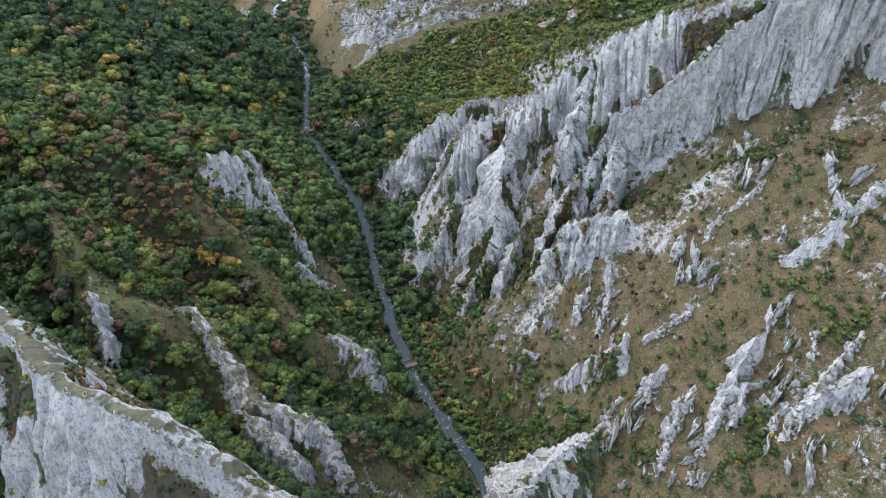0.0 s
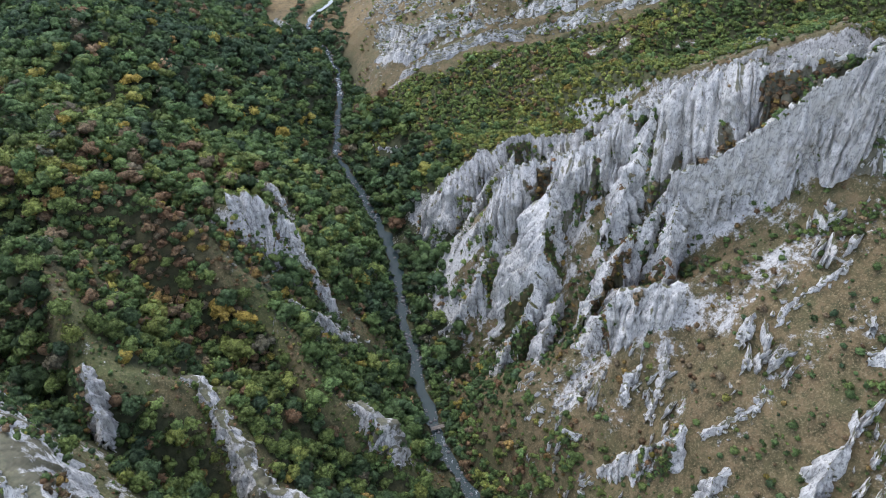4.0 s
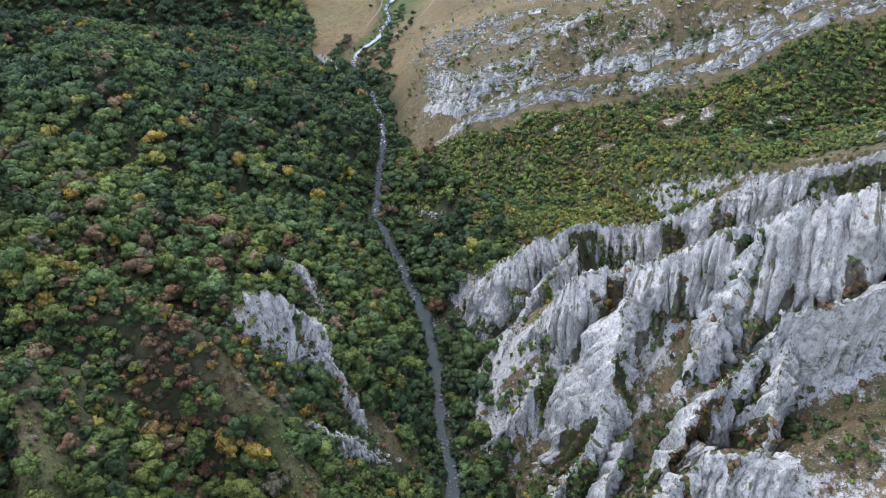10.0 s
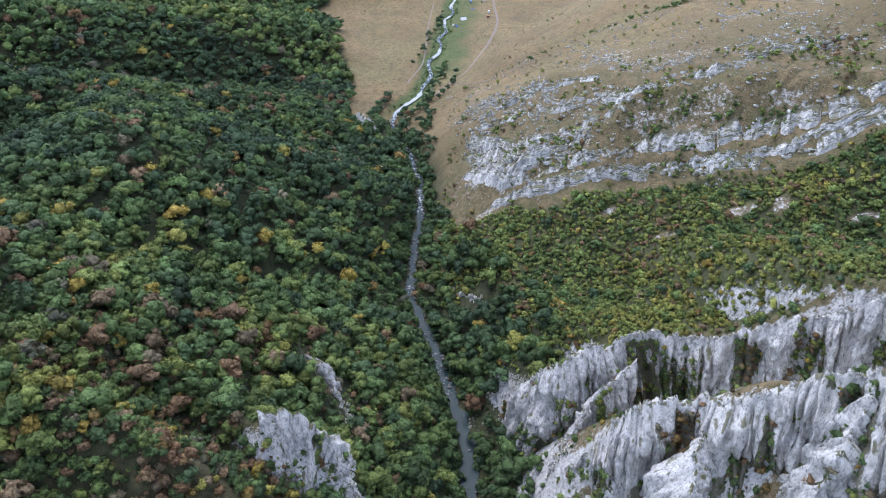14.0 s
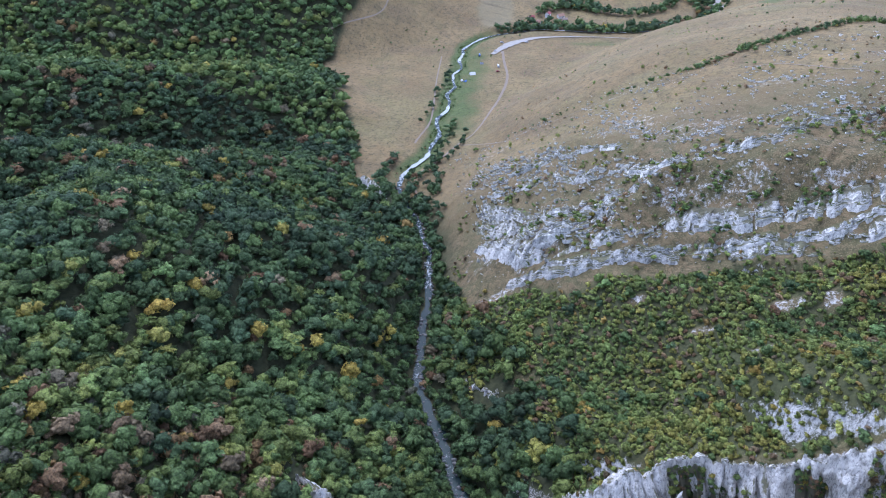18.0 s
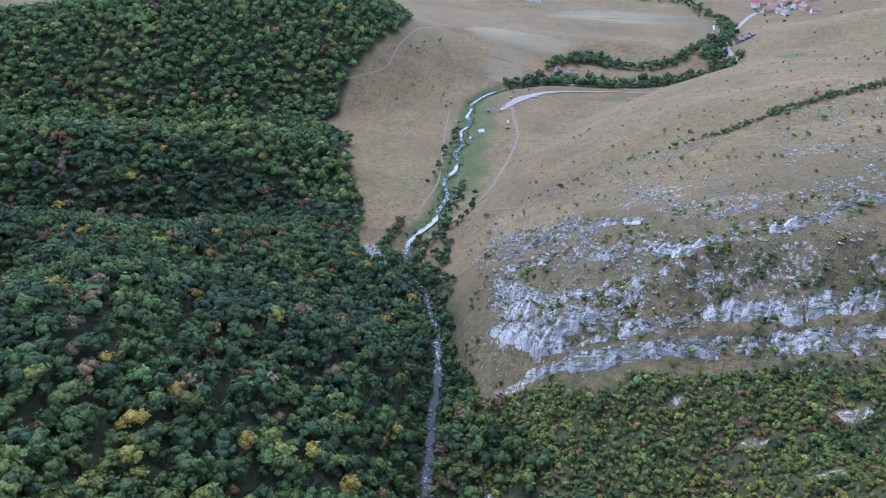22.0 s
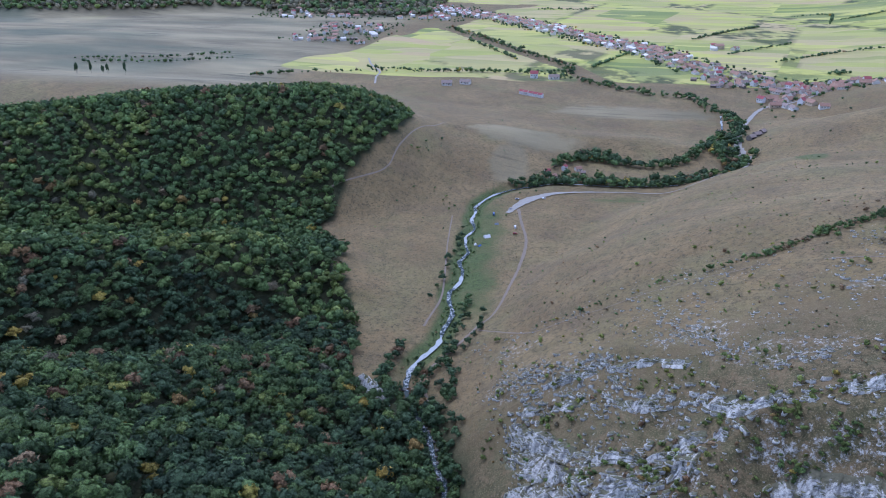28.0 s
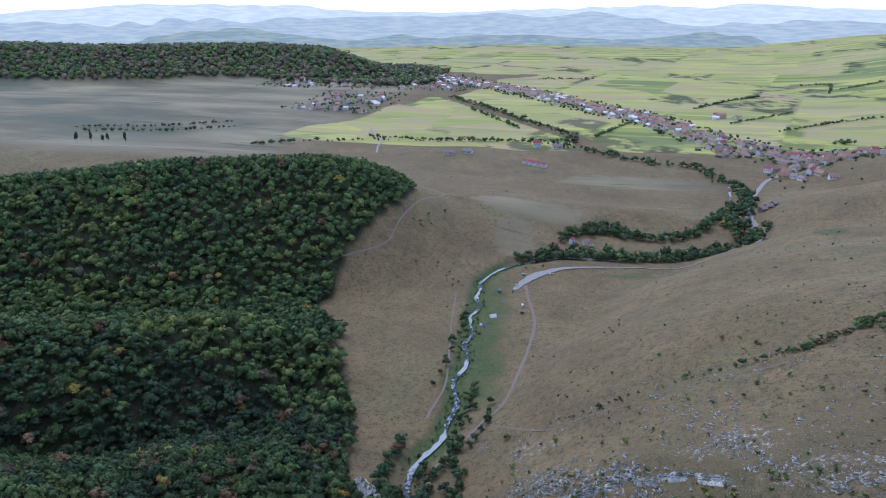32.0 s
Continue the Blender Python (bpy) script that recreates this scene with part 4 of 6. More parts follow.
rib([(102, 148, 86), (100, 144, 80), (97, 139, 73)], 0.4, 0.4, W + "short rib in dry grass")
rib([(86, 155, 70), (82, 148, 66), (78, 140, 59), (75, 134, 52)], 0.3, 0.3, W + "narrow crooked rib in dry grass")
rib([(66, 163, 60), (62, 157, 54), (64, 152, 52)], 0.4, 0.4, W + "low outcrop in dry grass")
rib([(92, 181, 86), (83, 180, 79), (75, 177, 72)], 0.5, 0.6, W + "low outcrop in dry grass")
rib([(69, 213, 80), (67, 202, 71), (62, 191, 62)], 0.4, 0.5, W + "low rib below the spires")
rib([(60, 208, 72), (56, 203, 65), (55, 198, 60)], 0.35, 0.35, W + "leaning block below the spires")
rib([(134, 152, 106), (126, 146, 97), (119, 141, 90), (110, 139, 82), (107, 133, 76)], 0.5, 0.5, W + "broad broken rib in dry grass")
rib([(124, 158, 101), (121, 150, 94)], 0.4, 0.4, W + "short rib in dry grass")
rib([(93, 207, 100), (90, 204, 101), (88, 200, 94)], 0.2, 0.2, "thin pale limestone pinnacle", "rock_pinnacle")
rib([(122, 195, 116), (119, 191, 115)], 0.2, 0.2, "thin pale limestone pinnacle", "rock_pinnacle")
rib([(118, 183, 108), (132, 187, 119), (150, 194, 136)], 1.2, 1.4, "smooth pale bare limestone slab", "rock_slab", 0.4, 0.4, lowest=3)
rib([(120, 214, 119), (104, 208, 106), (98, 203, 98)], 0.8, 0.8, W + "low outcrop in dry grass")
rib([(92, 352, 112), (110, 352, 124), (134, 349, 138)], 0.8, 0.5, W + "outcrop behind the cliffs")
rib([(-72, 434, 10), (-64, 427, 17), (-52, 421, 21)], 0.8, 0.7, "crumbling reddish-grey limestone bluff above the stream")
# west bank
rib([(-108, 270, 94), (-98, 275, 91), (-90, 277, 82), (-84, 274, 71), (-78, 270, 60), (-71, 266, 48), (-64, 262, 35)], 0.45, 0.75, W + "rib above the woods", "rock_rib", 1.1, scrub=0.7)
rib([(-118, 330, 60), (-106, 323, 59), (-98, 315, 47), (-93, 309, 33)], 0.5, 0.5, W + "knob in the woods")
rib([(-78, 240, 64), (-68, 245, 50), (-58, 250, 32), (-50, 254, 18)], 0.4, 0.45, "dark grey limestone step under a grassy spur")
rib([(-48, 202, 51), (-40, 197, 48), (-34, 193, 44), (-29, 186, 30)], 0.5, 0.6, W + "knob on a grassy spur", scrub=0.8, turf_back=7.0)
rib([(-98, 180, 87), (-91, 177, 86), (-80, 166, 76), (-69, 155, 68), (-57, 152, 62), (-47, 151, 57), (-41, 145, 46), (-36, 137, 33)], 0.7, 0.6, W + "rib with a turf back between wooded gullies", jag=0.7, scrub=0.8, turf_back=9.0)
rib([(-70, 147, 71), (-62, 142, 67), (-55, 136, 62), (-49, 130, 52)], 0.4, 0.4, W + "short rib with turf between wooded gullies", turf_back=6.0)
rib([(-117, 166, 109), (-115, 162, 112), (-112, 156, 103), (-109, 150, 94)], 0.2, 0.28, "thin pale limestone pinnacle", "rock_pinnacle")
rib([(-150, 146, 143), (-128, 136, 134), (-116, 127, 131), (-106, 117, 131), (-90, 109, 127), (-71, 102, 121), (-59, 100, 108), (-46, 95, 95), (-30, 88, 74)], 1.25, 0.4, "broad pale limestone wall with an ochre hollow and a grassy back", "rock_wall", 0.8, 0.6, rows=30, turf_back=14.0)
rib([(-192, 640, 8), (-184, 636, 12), (-176, 630, 13), (-168, 622, 9), (-163, 616, 4)], 0.9, 0.9, "small grey limestone outcrop at the gorge mouth")


def lump_mesh(seed):
    """A jagged standing block of limestone about 2 across."""
    r = np.random.default_rng(seed)
    v, f = finer(*finer(ICO_V, ICO_F))
    v = np.sign(v) * np.abs(v) ** 0.65
    d = 1 + 0.6 * noise3(v[:, 0] * 1.6 + seed * 7, v[:, 1] * 1.6, v[:, 2] * 0.7, seed) + 0.55 * noise3(v[:, 0] * 3.1, v[:, 1] * 3.1 + seed, v[:, 2] * 1.6, seed + 1)
    v = v * d[:, None] * (1.0, 0.55, 1.25)
    v[:, 2] += 0.25 * v[:, 0]
    return mesh_of("rock_outcrop", v, f, ROCK, {"turf": np.zeros(len(v))})


LUMPS = [lump_mesh(k) for k in range(6)]


def ledge_wall(line, tall, seed, name="rock_ledge"):
    """A bed of limestone standing out of the slope along a line: a stepped, broken face of several beds with a turf top, sinking into the slope where it is broken away."""
    c = curve([(px, py, 0) for px, py in line], 0.6)
    n = len(c)
    s = np.arange(n) * 0.6
    t = np.gradient(c[:, :2], axis=0)
    t /= np.linalg.norm(t, axis=1)[:, None] + 1e-9
    down = np.stack([t[:, 1], -t[:, 0]], 1)
    h = tall * np.clip(0.55 + 0.9 * noise2(s / 13, s * 0, seed) + 0.45 * noise2(s / 4, s * 0, seed + 1), -0.15, 1.25) * np.minimum(step(0, 6, s), step(0, 6, s[-1] - s))
    cell = np.floor(s / 2.3 + 0.9 * noise2(s / 4.5, s * 0, seed + 4))
    chip = lattice(cell, cell * 0, cell * 0, seed + 8) - 0.5
    h = h * (1 + 0.55 * chip)
    jut = 1.5 * noise2(s / 7, s * 0, seed + 2) + 1.5 * (lattice(cell, cell * 0 + 3, cell * 0, seed + 9) - 0.5)
    base = land(c[:, 0], c[:, 1])
    beds = 7
    prof = [(-tall * 1.5, 0.0)]
    for k in range(beds):
        prof += [(0.16 * k * tall * 0.55, 1 - k / beds), (0.16 * k * tall * 0.55 + 0.12, 1 - (k + 0.9) / beds)]
    prof += [(tall * 1.1, -0.9)]
    rows = []
    for k, (o, u) in enumerate(prof):
        wob = 0.12 * noise2(s / 1.1, s * 0 + k * 3.7, seed + 5) + 0.7 * (lattice(cell, cell * 0 + (k // 2), cell * 0, seed + 6) - 0.5)
        off = o + jut * (0 < k < len(prof) - 1) + wob * (k > 0)
        z = base + h * u + 0.04 * tall * noise2(s / 2.6, s * 0 + k * 2.3, seed + 7) * (k > 0) - 0.3 * (h < 0.25 * tall) * tall
        if k == 0:
            z = land(c[:, 0] + down[:, 0] * off, c[:, 1] + down[:, 1] * off) - 0.6
        if k == len(prof) - 1:
            z = np.minimum(z, land(c[:, 0] + down[:, 0] * off, c[:, 1] + down[:, 1] * off) - 1.0)
        rows.append(np.stack([c[:, 0] + down[:, 0] * off, c[:, 1] + down[:, 1] * off, z], 1))
    full = np.stack(rows, 1)
    green = np.zeros(full.shape[:2])
    green[:, 0], green[:, 1] = 0.9, 0.35
    wall = new(name, mesh_of(name, full.reshape(-1, 3), grid_tris(n, len(prof))[:, ::-1], ROCK, {"turf": green}, False))
    for _ in range(int(s[-1] * 0.3)):
        i = rng.integers(n)
        if h[i] > 0.5:
            k = rng.uniform(0.4, 0.9) * min(1.0, h[i] / 2)
            off = rng.uniform(-0.8, 0.6) + jut[i]
            part("block", BLOCKS[rng.integers(8)], wall, "", Matrix.LocRotScale((c[i, 0] + down[i, 0] * off, c[i, 1] + down[i, 1] * off, base[i] + h[i]), Euler((rng.normal(0, 0.1), rng.normal(0, 0.1), math.atan2(t[i, 1], t[i, 0]) + rng.normal(0, 0.2))), (k * rng.uniform(0.8, 1.6), k, k * 0.7)))
    return tagged(wall, "stepped grey limestone bed standing out of the dry hillside", "rock", "limestone beds of the hillside")


ledge_wall([(-60, 490), (-38, 482), (-20, 479), (0, 478), (22, 480), (43, 476), (68, 472), (83, 467), (100, 467), (140, 470), (200, 476)], 3.6, 301)
ledge_wall([(-44, 487), (-20, 485), (4, 483), (26, 485), (47, 481), (70, 477), (88, 473), (120, 475), (170, 480)], 2.6, 311)
ledge_wall([(-80, 540), (-76, 534), (-57, 508), (-38, 496), (-22, 495), (-5, 490), (11, 494), (30, 498), (46, 491), (54, 488), (72, 488), (89, 484), (110, 482), (170, 488)], 5.0, 321)
ledge_wall([(-84, 566), (-78, 555), (-66, 540), (-55, 520), (-45, 508), (-28, 504), (-11, 511), (-3, 507)], 6.0, 331)
ledge_wall([(-86, 578), (-72, 566), (-58, 548), (-44, 532), (-26, 522), (-10, 524), (8, 520)], 4.2, 341)
ledge_wall([(-82, 588), (-61, 581), (-40, 569), (-18, 552), (2, 542), (15, 527), (33, 529), (52, 524), (69, 526), (87, 538), (102, 540), (125, 546)], 3.4, 351)
ledge_wall([(-76, 597), (-56, 596), (-35, 590), (-19, 582), (0, 566)], 2.4, 361)
# broken bands of bedded rock across the dry hillside, each laid of many blocks
for line, wide, count, size in (([(-76, 534), (-57, 510), (-38, 497), (-22, 496), (-5, 491), (11, 495), (30, 498), (46, 492), (54, 489), (72, 488), (89, 485), (120, 486), (170, 490)], 3.4, 230, 1.8),
                                ([(-84, 568), (-67, 545), (-55, 522), (-45, 510), (-28, 506), (-11, 513), (-4, 509)], 5.5, 260, 2.1), ([(-86, 578), (-72, 564), (-58, 548), (-40, 534), (-20, 525), (0, 524)], 5.5, 220, 1.8),
                                ([(-82, 586), (-61, 581), (-40, 569), (-18, 552), (2, 542), (15, 525)], 6.0, 280, 1.6), ([(20, 528), (33, 530), (52, 524), (69, 526), (87, 538), (102, 540), (125, 546)], 4.5, 170, 1.7),
                                ([(-98, 611), (-81, 607), (-59, 601), (-41, 596), (-28, 576)], 6, 280, 1.5), ([(73, 557), (92, 560), (118, 557)], 5, 70, 1.2), ([(29, 549), (39, 552), (51, 551)], 4, 50, 1.2), ([(-18, 605), (0, 596), (11, 575), (23, 565)], 7, 170, 1.0),
                                ([(69, 613), (91, 608), (111, 596)], 4, 50, 1.1), ([(-123, 678), (-98, 674), (-66, 668), (-47, 666)], 4, 70, 0.8), ([(-50, 484), (-20, 480), (22, 480), (68, 472), (100, 467)], 1.6, 90, 1.4)):
    band = new("rock_ledge")
    tagged(band, "broken band of pale grey bedded limestone blocks on the dry hillside", "rock", "rock ledges")
    c = curve([(px, py, 0) for px, py in line], 1.0)
    band.matrix_basis = Matrix.Translation((float(c[0, 0]), float(c[0, 1]), float(land(c[0, 0], c[0, 1]))))
    back = band.matrix_basis.inverted()
    for _ in range(count):
        i = int(rng.uniform(1, len(c) - 1))
        if noise2(np.array([i / 6.0]), np.array([line[0][0] * 0.37]), 5)[0] < -0.25 and rng.random() < 0.8:
            i = int(rng.uniform(1, len(c) - 1))
        px, py = c[i, 0] + rng.normal(0, wide * 0.5), c[i, 1] + rng.normal(0, wide)
        turn = math.atan2(c[i + 1, 1] - c[i - 1, 1], c[i + 1, 0] - c[i - 1, 0])
        k = size * rng.uniform(0.3, 1.15)
        m = Matrix.LocRotScale((px, py, float(land(px, py)) + 0.2 * k), Euler((rng.normal(0, 0.16), -0.2 + rng.normal(0, 0.16), turn + rng.normal(0, 0.3))), (k * rng.uniform(0.6, 1.25), k * rng.uniform(0.7, 1.1), k * rng.uniform(0.6, 1.2)))
        part("block", BLOCKS[rng.integers(8)], band, "", back @ m)
x, y = [], []
while len(x) < 230:
    px, py = rng.uniform(20, 150), rng.uniform(112, 246)
    if river_side(np.array([px]), np.array([py]))[0][0] > 14 and fbm2(np.array([px / 16]), np.array([py / 16]), 3, 91)[0] > 0.02:
        x.append(px), y.append(py)
for px, py in zip(x, y):
    size = 0.5 + 2.3 * rng.random() ** 2.4
    ob = new("rock_outcrop", LUMPS[rng.integers(6)])
    ob.matrix_basis = Matrix.LocRotScale((px, py, float(land(px, py)) + 0.2 * size), Euler((rng.uniform(-0.2, 0.2), rng.uniform(-0.2, 0.2), rng.normal(0.9, 0.5))), (size * 1.3, size * 0.8, size * rng.uniform(0.9, 1.7)))
    tagged(ob, "small pale limestone block standing in dry grass", "rock", "small outcrops on the shelf")


# ---------------------------------------------------------------- trees and bushes
SPH_V, SPH_F = finer(ICO_V, ICO_F)


def crown(lobes, leaves, fine=False, leaf=0.34):
    """A crown about 1 across its radius, its foot near z = -0.8: lumpy lobes with sprays of leaves standing out of them."""
    bv, bf = (SPH_V, SPH_F) if fine else (ICO_V, ICO_F)
    vs, fs, n, spots = [], [], 0, []
    for k in range(lobes):
        a, r = 2 * math.pi * (k + rng.random() * 0.7) / max(1, lobes - 1), 0.0 if k == 0 else rng.uniform(0.42, 0.74)
        mid = np.array((r * math.cos(a), r * math.sin(a), 0.22 if k == 0 else rng.uniform(-0.35, 0.3)))
        size = 0.64 if k == 0 else rng.uniform(0.3, 0.5)
        if lobes == 1:
            size = 0.95
        v = bv * (1 + 0.6 * (rng.random((len(bv), 1)) - 0.5)) * size * (0.86, 0.86, 0.76) + mid
        vs.append(v)
        fs.append(bf + n)
        n += len(v)
        spots.append((mid, size))
    for k in range(leaves):
        mid, size = spots[rng.integers(len(spots))]
        d = rng.normal(size=3)
        d[2] = abs(d[2]) * 0.9 - 0.15
        d /= np.linalg.norm(d)
        p = mid + d * size * rng.uniform(0.72, 1.14)
        e = np.cross(d, rng.normal(size=3))
        e /= np.linalg.norm(e)
        g = np.cross(d, e) + d * rng.uniform(-0.9, 0.75)
        s = leaf * rng.uniform(0.6, 1.3)
        vs.append(np.array((p - e * s * 0.5, p + e * s * 0.5, p + g * s * 0.7)))
        fs.append(np.array([(n, n + 1, n + 2)]))
        n += 3
    return np.concatenate(vs), np.concatenate(fs)


FULL = [crown(8, 300, False, 0.29) for _ in range(6)]
MIDDLE = [crown(5, 100, False, 0.37) for _ in range(8)]
FAR = [crown(2, 30, False, 0.51) for _ in range(6)]
SCRUB = [crown(2, 30, False, 0.53) for _ in range(6)]
LOW = [crown(1, 20, False, 0.58) for _ in range(6)]
TINY = [crown(1, 5, False, 0.6) for _ in range(4)]


def stand(name, kinds, x, y, r, tall, tint, label, category="trees", z=None):
    """Many crowns in one mesh. r: radius, tall: height of the crown's middle above the ground, in radii."""
    x, y, r, tint = (np.asarray(v, float) for v in (x, y, r, tint))
    z = land(x, y) if z is None else z
    pick = rng.integers(len(kinds), size=len(x))
    value = np.exp(rng.normal(0, 0.22, len(x)))
    vs, fs, ts, ws, n = [], [], [], [], 0
    for k, (v, f) in enumerate(kinds):
        i = np.nonzero(pick == k)[0]
        if not len(i):
            continue
        a = rng.uniform(0, 2 * math.pi, len(i))
        sc = np.stack([rng.uniform(0.85, 1.15, len(i)), rng.uniform(0.85, 1.15, len(i)), rng.uniform(0.72, 1.05, len(i))], 1)
        w = v[None] * sc[:, None]
        ca, sa = np.cos(a)[:, None], np.sin(a)[:, None]
        w = np.stack([w[..., 0] * ca - w[..., 1] * sa, w[..., 0] * sa + w[..., 1] * ca, w[..., 2] + tall], 2) * r[i][:, None, None]
        w += np.stack([x[i], y[i], z[i]], 1)[:, None]
        vs.append(w.reshape(-1, 3))
        fs.append((f[None] + (np.arange(len(i)) * len(v) + n)[:, None, None]).reshape(-1, 3))
        ts.append(np.repeat(tint[i], len(v)))
        ws.append(np.repeat(value[i], len(v)))
        n += len(i) * len(v)
    ob = new(name, mesh_of(name, np.concatenate(vs), np.concatenate(fs), LEAVES, {"tint": np.concatenate(ts), "value": np.concatenate(ws)}))
    return tagged(ob, label, category, kind="stuff")


def off_ribs(x, y, gap):
    """False near the crest of a rib, so that the rock stays in view."""
    return np.minimum.reduce([along(x, y, line)[0] for line in RIBS]) > gap


def scatter(x0, x1, y0, y1, gap, keep):
    """Jittered places with the chance keep(x, y)."""
    gx, gy = np.meshgrid(np.arange(x0, x1, gap), np.arange(y0, y1, gap))
    x = gx.ravel() + rng.uniform(-0.48, 0.48, gx.size) * gap
    y = gy.ravel() + rng.uniform(-0.48, 0.48, gx.size) * gap
    ok = rng.random(gx.size) < keep(x, y)
    return x[ok], y[ok]


def autumn(x, y, base=0.3, spread=0.19, brown=0.03, yellow=0.012):
    t = base + spread * 1.6 * fbm2(x / 40, y / 40, 3, 17) + rng.normal(0, spread * 0.55, len(x))
    t = np.clip(t, 0.02, 0.62)
    q = rng.random(len(x))
    rusty = brown * (1 + 5 * step(0.12, 0.4, fbm2(x / 30, y / 30, 2, 44)))
    t = np.where(q < rusty, rng.uniform(0.8, 1.0, len(x)), t)
    return np.where(q > 1 - yellow, rng.uniform(0.66, 0.77, len(x)), t)


# woods of the west bank
x, y = scatter(-420, 60, 90, 700, 5.5, lambda x, y: woods(x, y))
keep = off_ribs(x, y, np.where(y < 300, 6.0, 5.5))
x, y = x[keep], y[keep]
near = (y < 300) & (x > -135)
order = np.argsort(y[near])[:290]
nx, ny = x[near][order], y[near][order]
rest = np.ones(len(x), bool)
rest[np.nonzero(near)[0][order]] = False
x, y = x[rest], y[rest]
clear = inside(x, y, CLEARING) | ((y < 300) & (rng.random(len(x)) < 0.25))
r = np.where(clear, rng.uniform(1.6, 3.0, len(x)), 2.8 + 3.2 * rng.random(len(x)))
t = autumn(x, y, np.where(y < 380, 0.36, 0.26), 0.16, np.where((y < 335) & (x < -118), 0.10, 0.025), 0.016)
t = np.where(clear & (rng.random(len(x)) < 0.5), rng.uniform(0.42, 1.0, len(x)), t)
low = y < 400
stand("woods", MIDDLE, x[low], y[low], r[low], 0.95, t[low], "mixed green and autumn-brown broadleaf woods on the gorge side")
stand("upper_woods", [crown(4, 84, False, 0.38) for _ in range(7)], x[~low], y[~low], r[~low], 0.95, t[~low], "green broadleaf woods higher on the gorge side")
x, y = scatter(-1000, -180, 540, 1180, 7.4, lambda x, y: woods(x, y) * ((y > 700) | (x < -420)))
stand("hill_woods", FAR, x, y, 4.2 + 3.8 * rng.random(len(x)), 0.75, autumn(x, y, 0.38, 0.11, 0.01, 0.004), "dense dark green broadleaf woods on the hill")
# thicket of the east bank
def hazel(x, y):
    """Colour of the bushes: fields of green, olive and rust with strays."""
    field = fbm2(x / 34, y / 22, 3, 62)
    t = 0.5 + 0.2 * field + rng.normal(0, 0.055, len(x))
    q = rng.random(len(x))
    t = np.where(q < 0.05 + 0.3 * step(0.1, 0.4, fbm2(x / 20, y / 14, 3, 63)), rng.uniform(0.78, 0.97, len(x)), np.clip(t, 0.22, 0.64))
    return np.where(q > 0.992, rng.uniform(0.67, 0.75, len(x)), t)


x, y = scatter(-120, 230, 345, 540, 2.2, lambda x, y: thicket(x, y) * (1.0 - 0.3 * step(0.1, 0.45, fbm2(x / 9, y / 9, 3, 64))) * (1 - stony_gap(x, y)))
stand("thicket", SCRUB, x, y, 1.15 + 1.35 * rng.random(len(x)) ** 1.4, 0.42, hazel(x, y), "low olive, green and rusty hazel and hornbeam scrub", "bushes")
x, y = scatter(-120, 260, 345, 620, 3.9, lambda x, y: 0.75 * thicket(x, y) * step(-0.12, 0.3, fbm2(x / 15, y / 11, 3, 65)) * (1 - stony_gap(x, y)))
stand("thicket_clumps", MIDDLE, x, y, 1.5 + 1.5 * rng.random(len(x)) ** 1.4, 0.6, hazel(x, y) - 0.02, "taller green clumps standing out of the scrub", "bushes")
x, y = scatter(-120, 260, 345, 620, 9.0, lambda x, y: 0.3 * thicket(x, y) * (1 - stony_gap(x, y)))
stand("thicket_trees", MIDDLE, x, y, 2.1 + 1.7 * rng.random(len(x)), 0.85, np.clip(rng.normal(0.36, 0.09, len(x)), 0.16, 0.58), "single round green trees in the scrub")
# bushes in the rocks, on the shelf and on the dry hill
x, y = scatter(-200, 180, 90, 360, 2.7, lambda x, y: np.where(river_side(x, y)[0] < 0, 0.85 - 0.5 * bare_spine(x, y), 0.42 + 0.45 * step(-0.05, 0.3, fbm2(x / 17, y / 17, 3, 27))) * (np.abs(river_side(x, y)[0]) > 6))
keep = off_ribs(x, y, 2.6)
x, y = x[keep], y[keep]
stand("crag_bushes", LOW, x, y, np.where(river_side(x, y)[0] < 0, (0.8 + 1.9 * rng.random(len(x)) ** 1.7) * (1 - 0.5 * bare_spine(x, y)), 0.35 + 1.5 * rng.random(len(x)) ** 2.2), 0.55, autumn(x, y, 0.38, 0.13, np.where((x < -100) & (y > 200), 0.3, 0.14), 0.004), "small green and rusty bushes among the rocks", "bushes")
x, y = scatter(-175, 20, 90, 300, 1.9, lambda x, y: 0.75 * bare_spine(x, y))
stand("spur_tussocks", TINY, x, y, 0.3 + 0.65 * rng.random(len(x)) ** 1.8, 0.5, autumn(x, y, 0.46, 0.12, 0.3, 0.0), "tussocks, dwarf thorn and dry herbs on the stony spurs", "bushes")
x, y = scatter(-190, 40, 90, 300, 4.6, lambda x, y: 0.8 * (river_side(x, y)[0] < -5) * (1 - 0.55 * inside(x, y, CLEARING)) * (1 - 0.95 * bare_spine(x, y)))
keep = off_ribs(x, y, 6.5)
x, y = x[keep], y[keep]
stand("gully_trees", MIDDLE, x, y, 1.5 + 1.8 * rng.random(len(x)), 0.8, autumn(x, y, 0.37, 0.11, 0.04, 0.004), "fresh green young trees filling the wooded gullies")
x, y = scatter(-30, 80, 150, 262, 2.6, lambda x, y: 0.8 * (river_side(x, y)[0] > 4) * (river_side(x, y)[0] < 36) * step(-0.3, 0.1, fbm2(x / 12, y / 12, 3, 31)))
keep = off_ribs(x, y, 3.0)
x, y = x[keep], y[keep]
stand("bank_bushes", MIDDLE, x, y, 0.8 + 1.8 * rng.random(len(x)) ** 1.5, 0.65, autumn(x, y, 0.42, 0.12, 0.08, 0.01), "green hazel and willow bushes on the stony bank", "bushes")
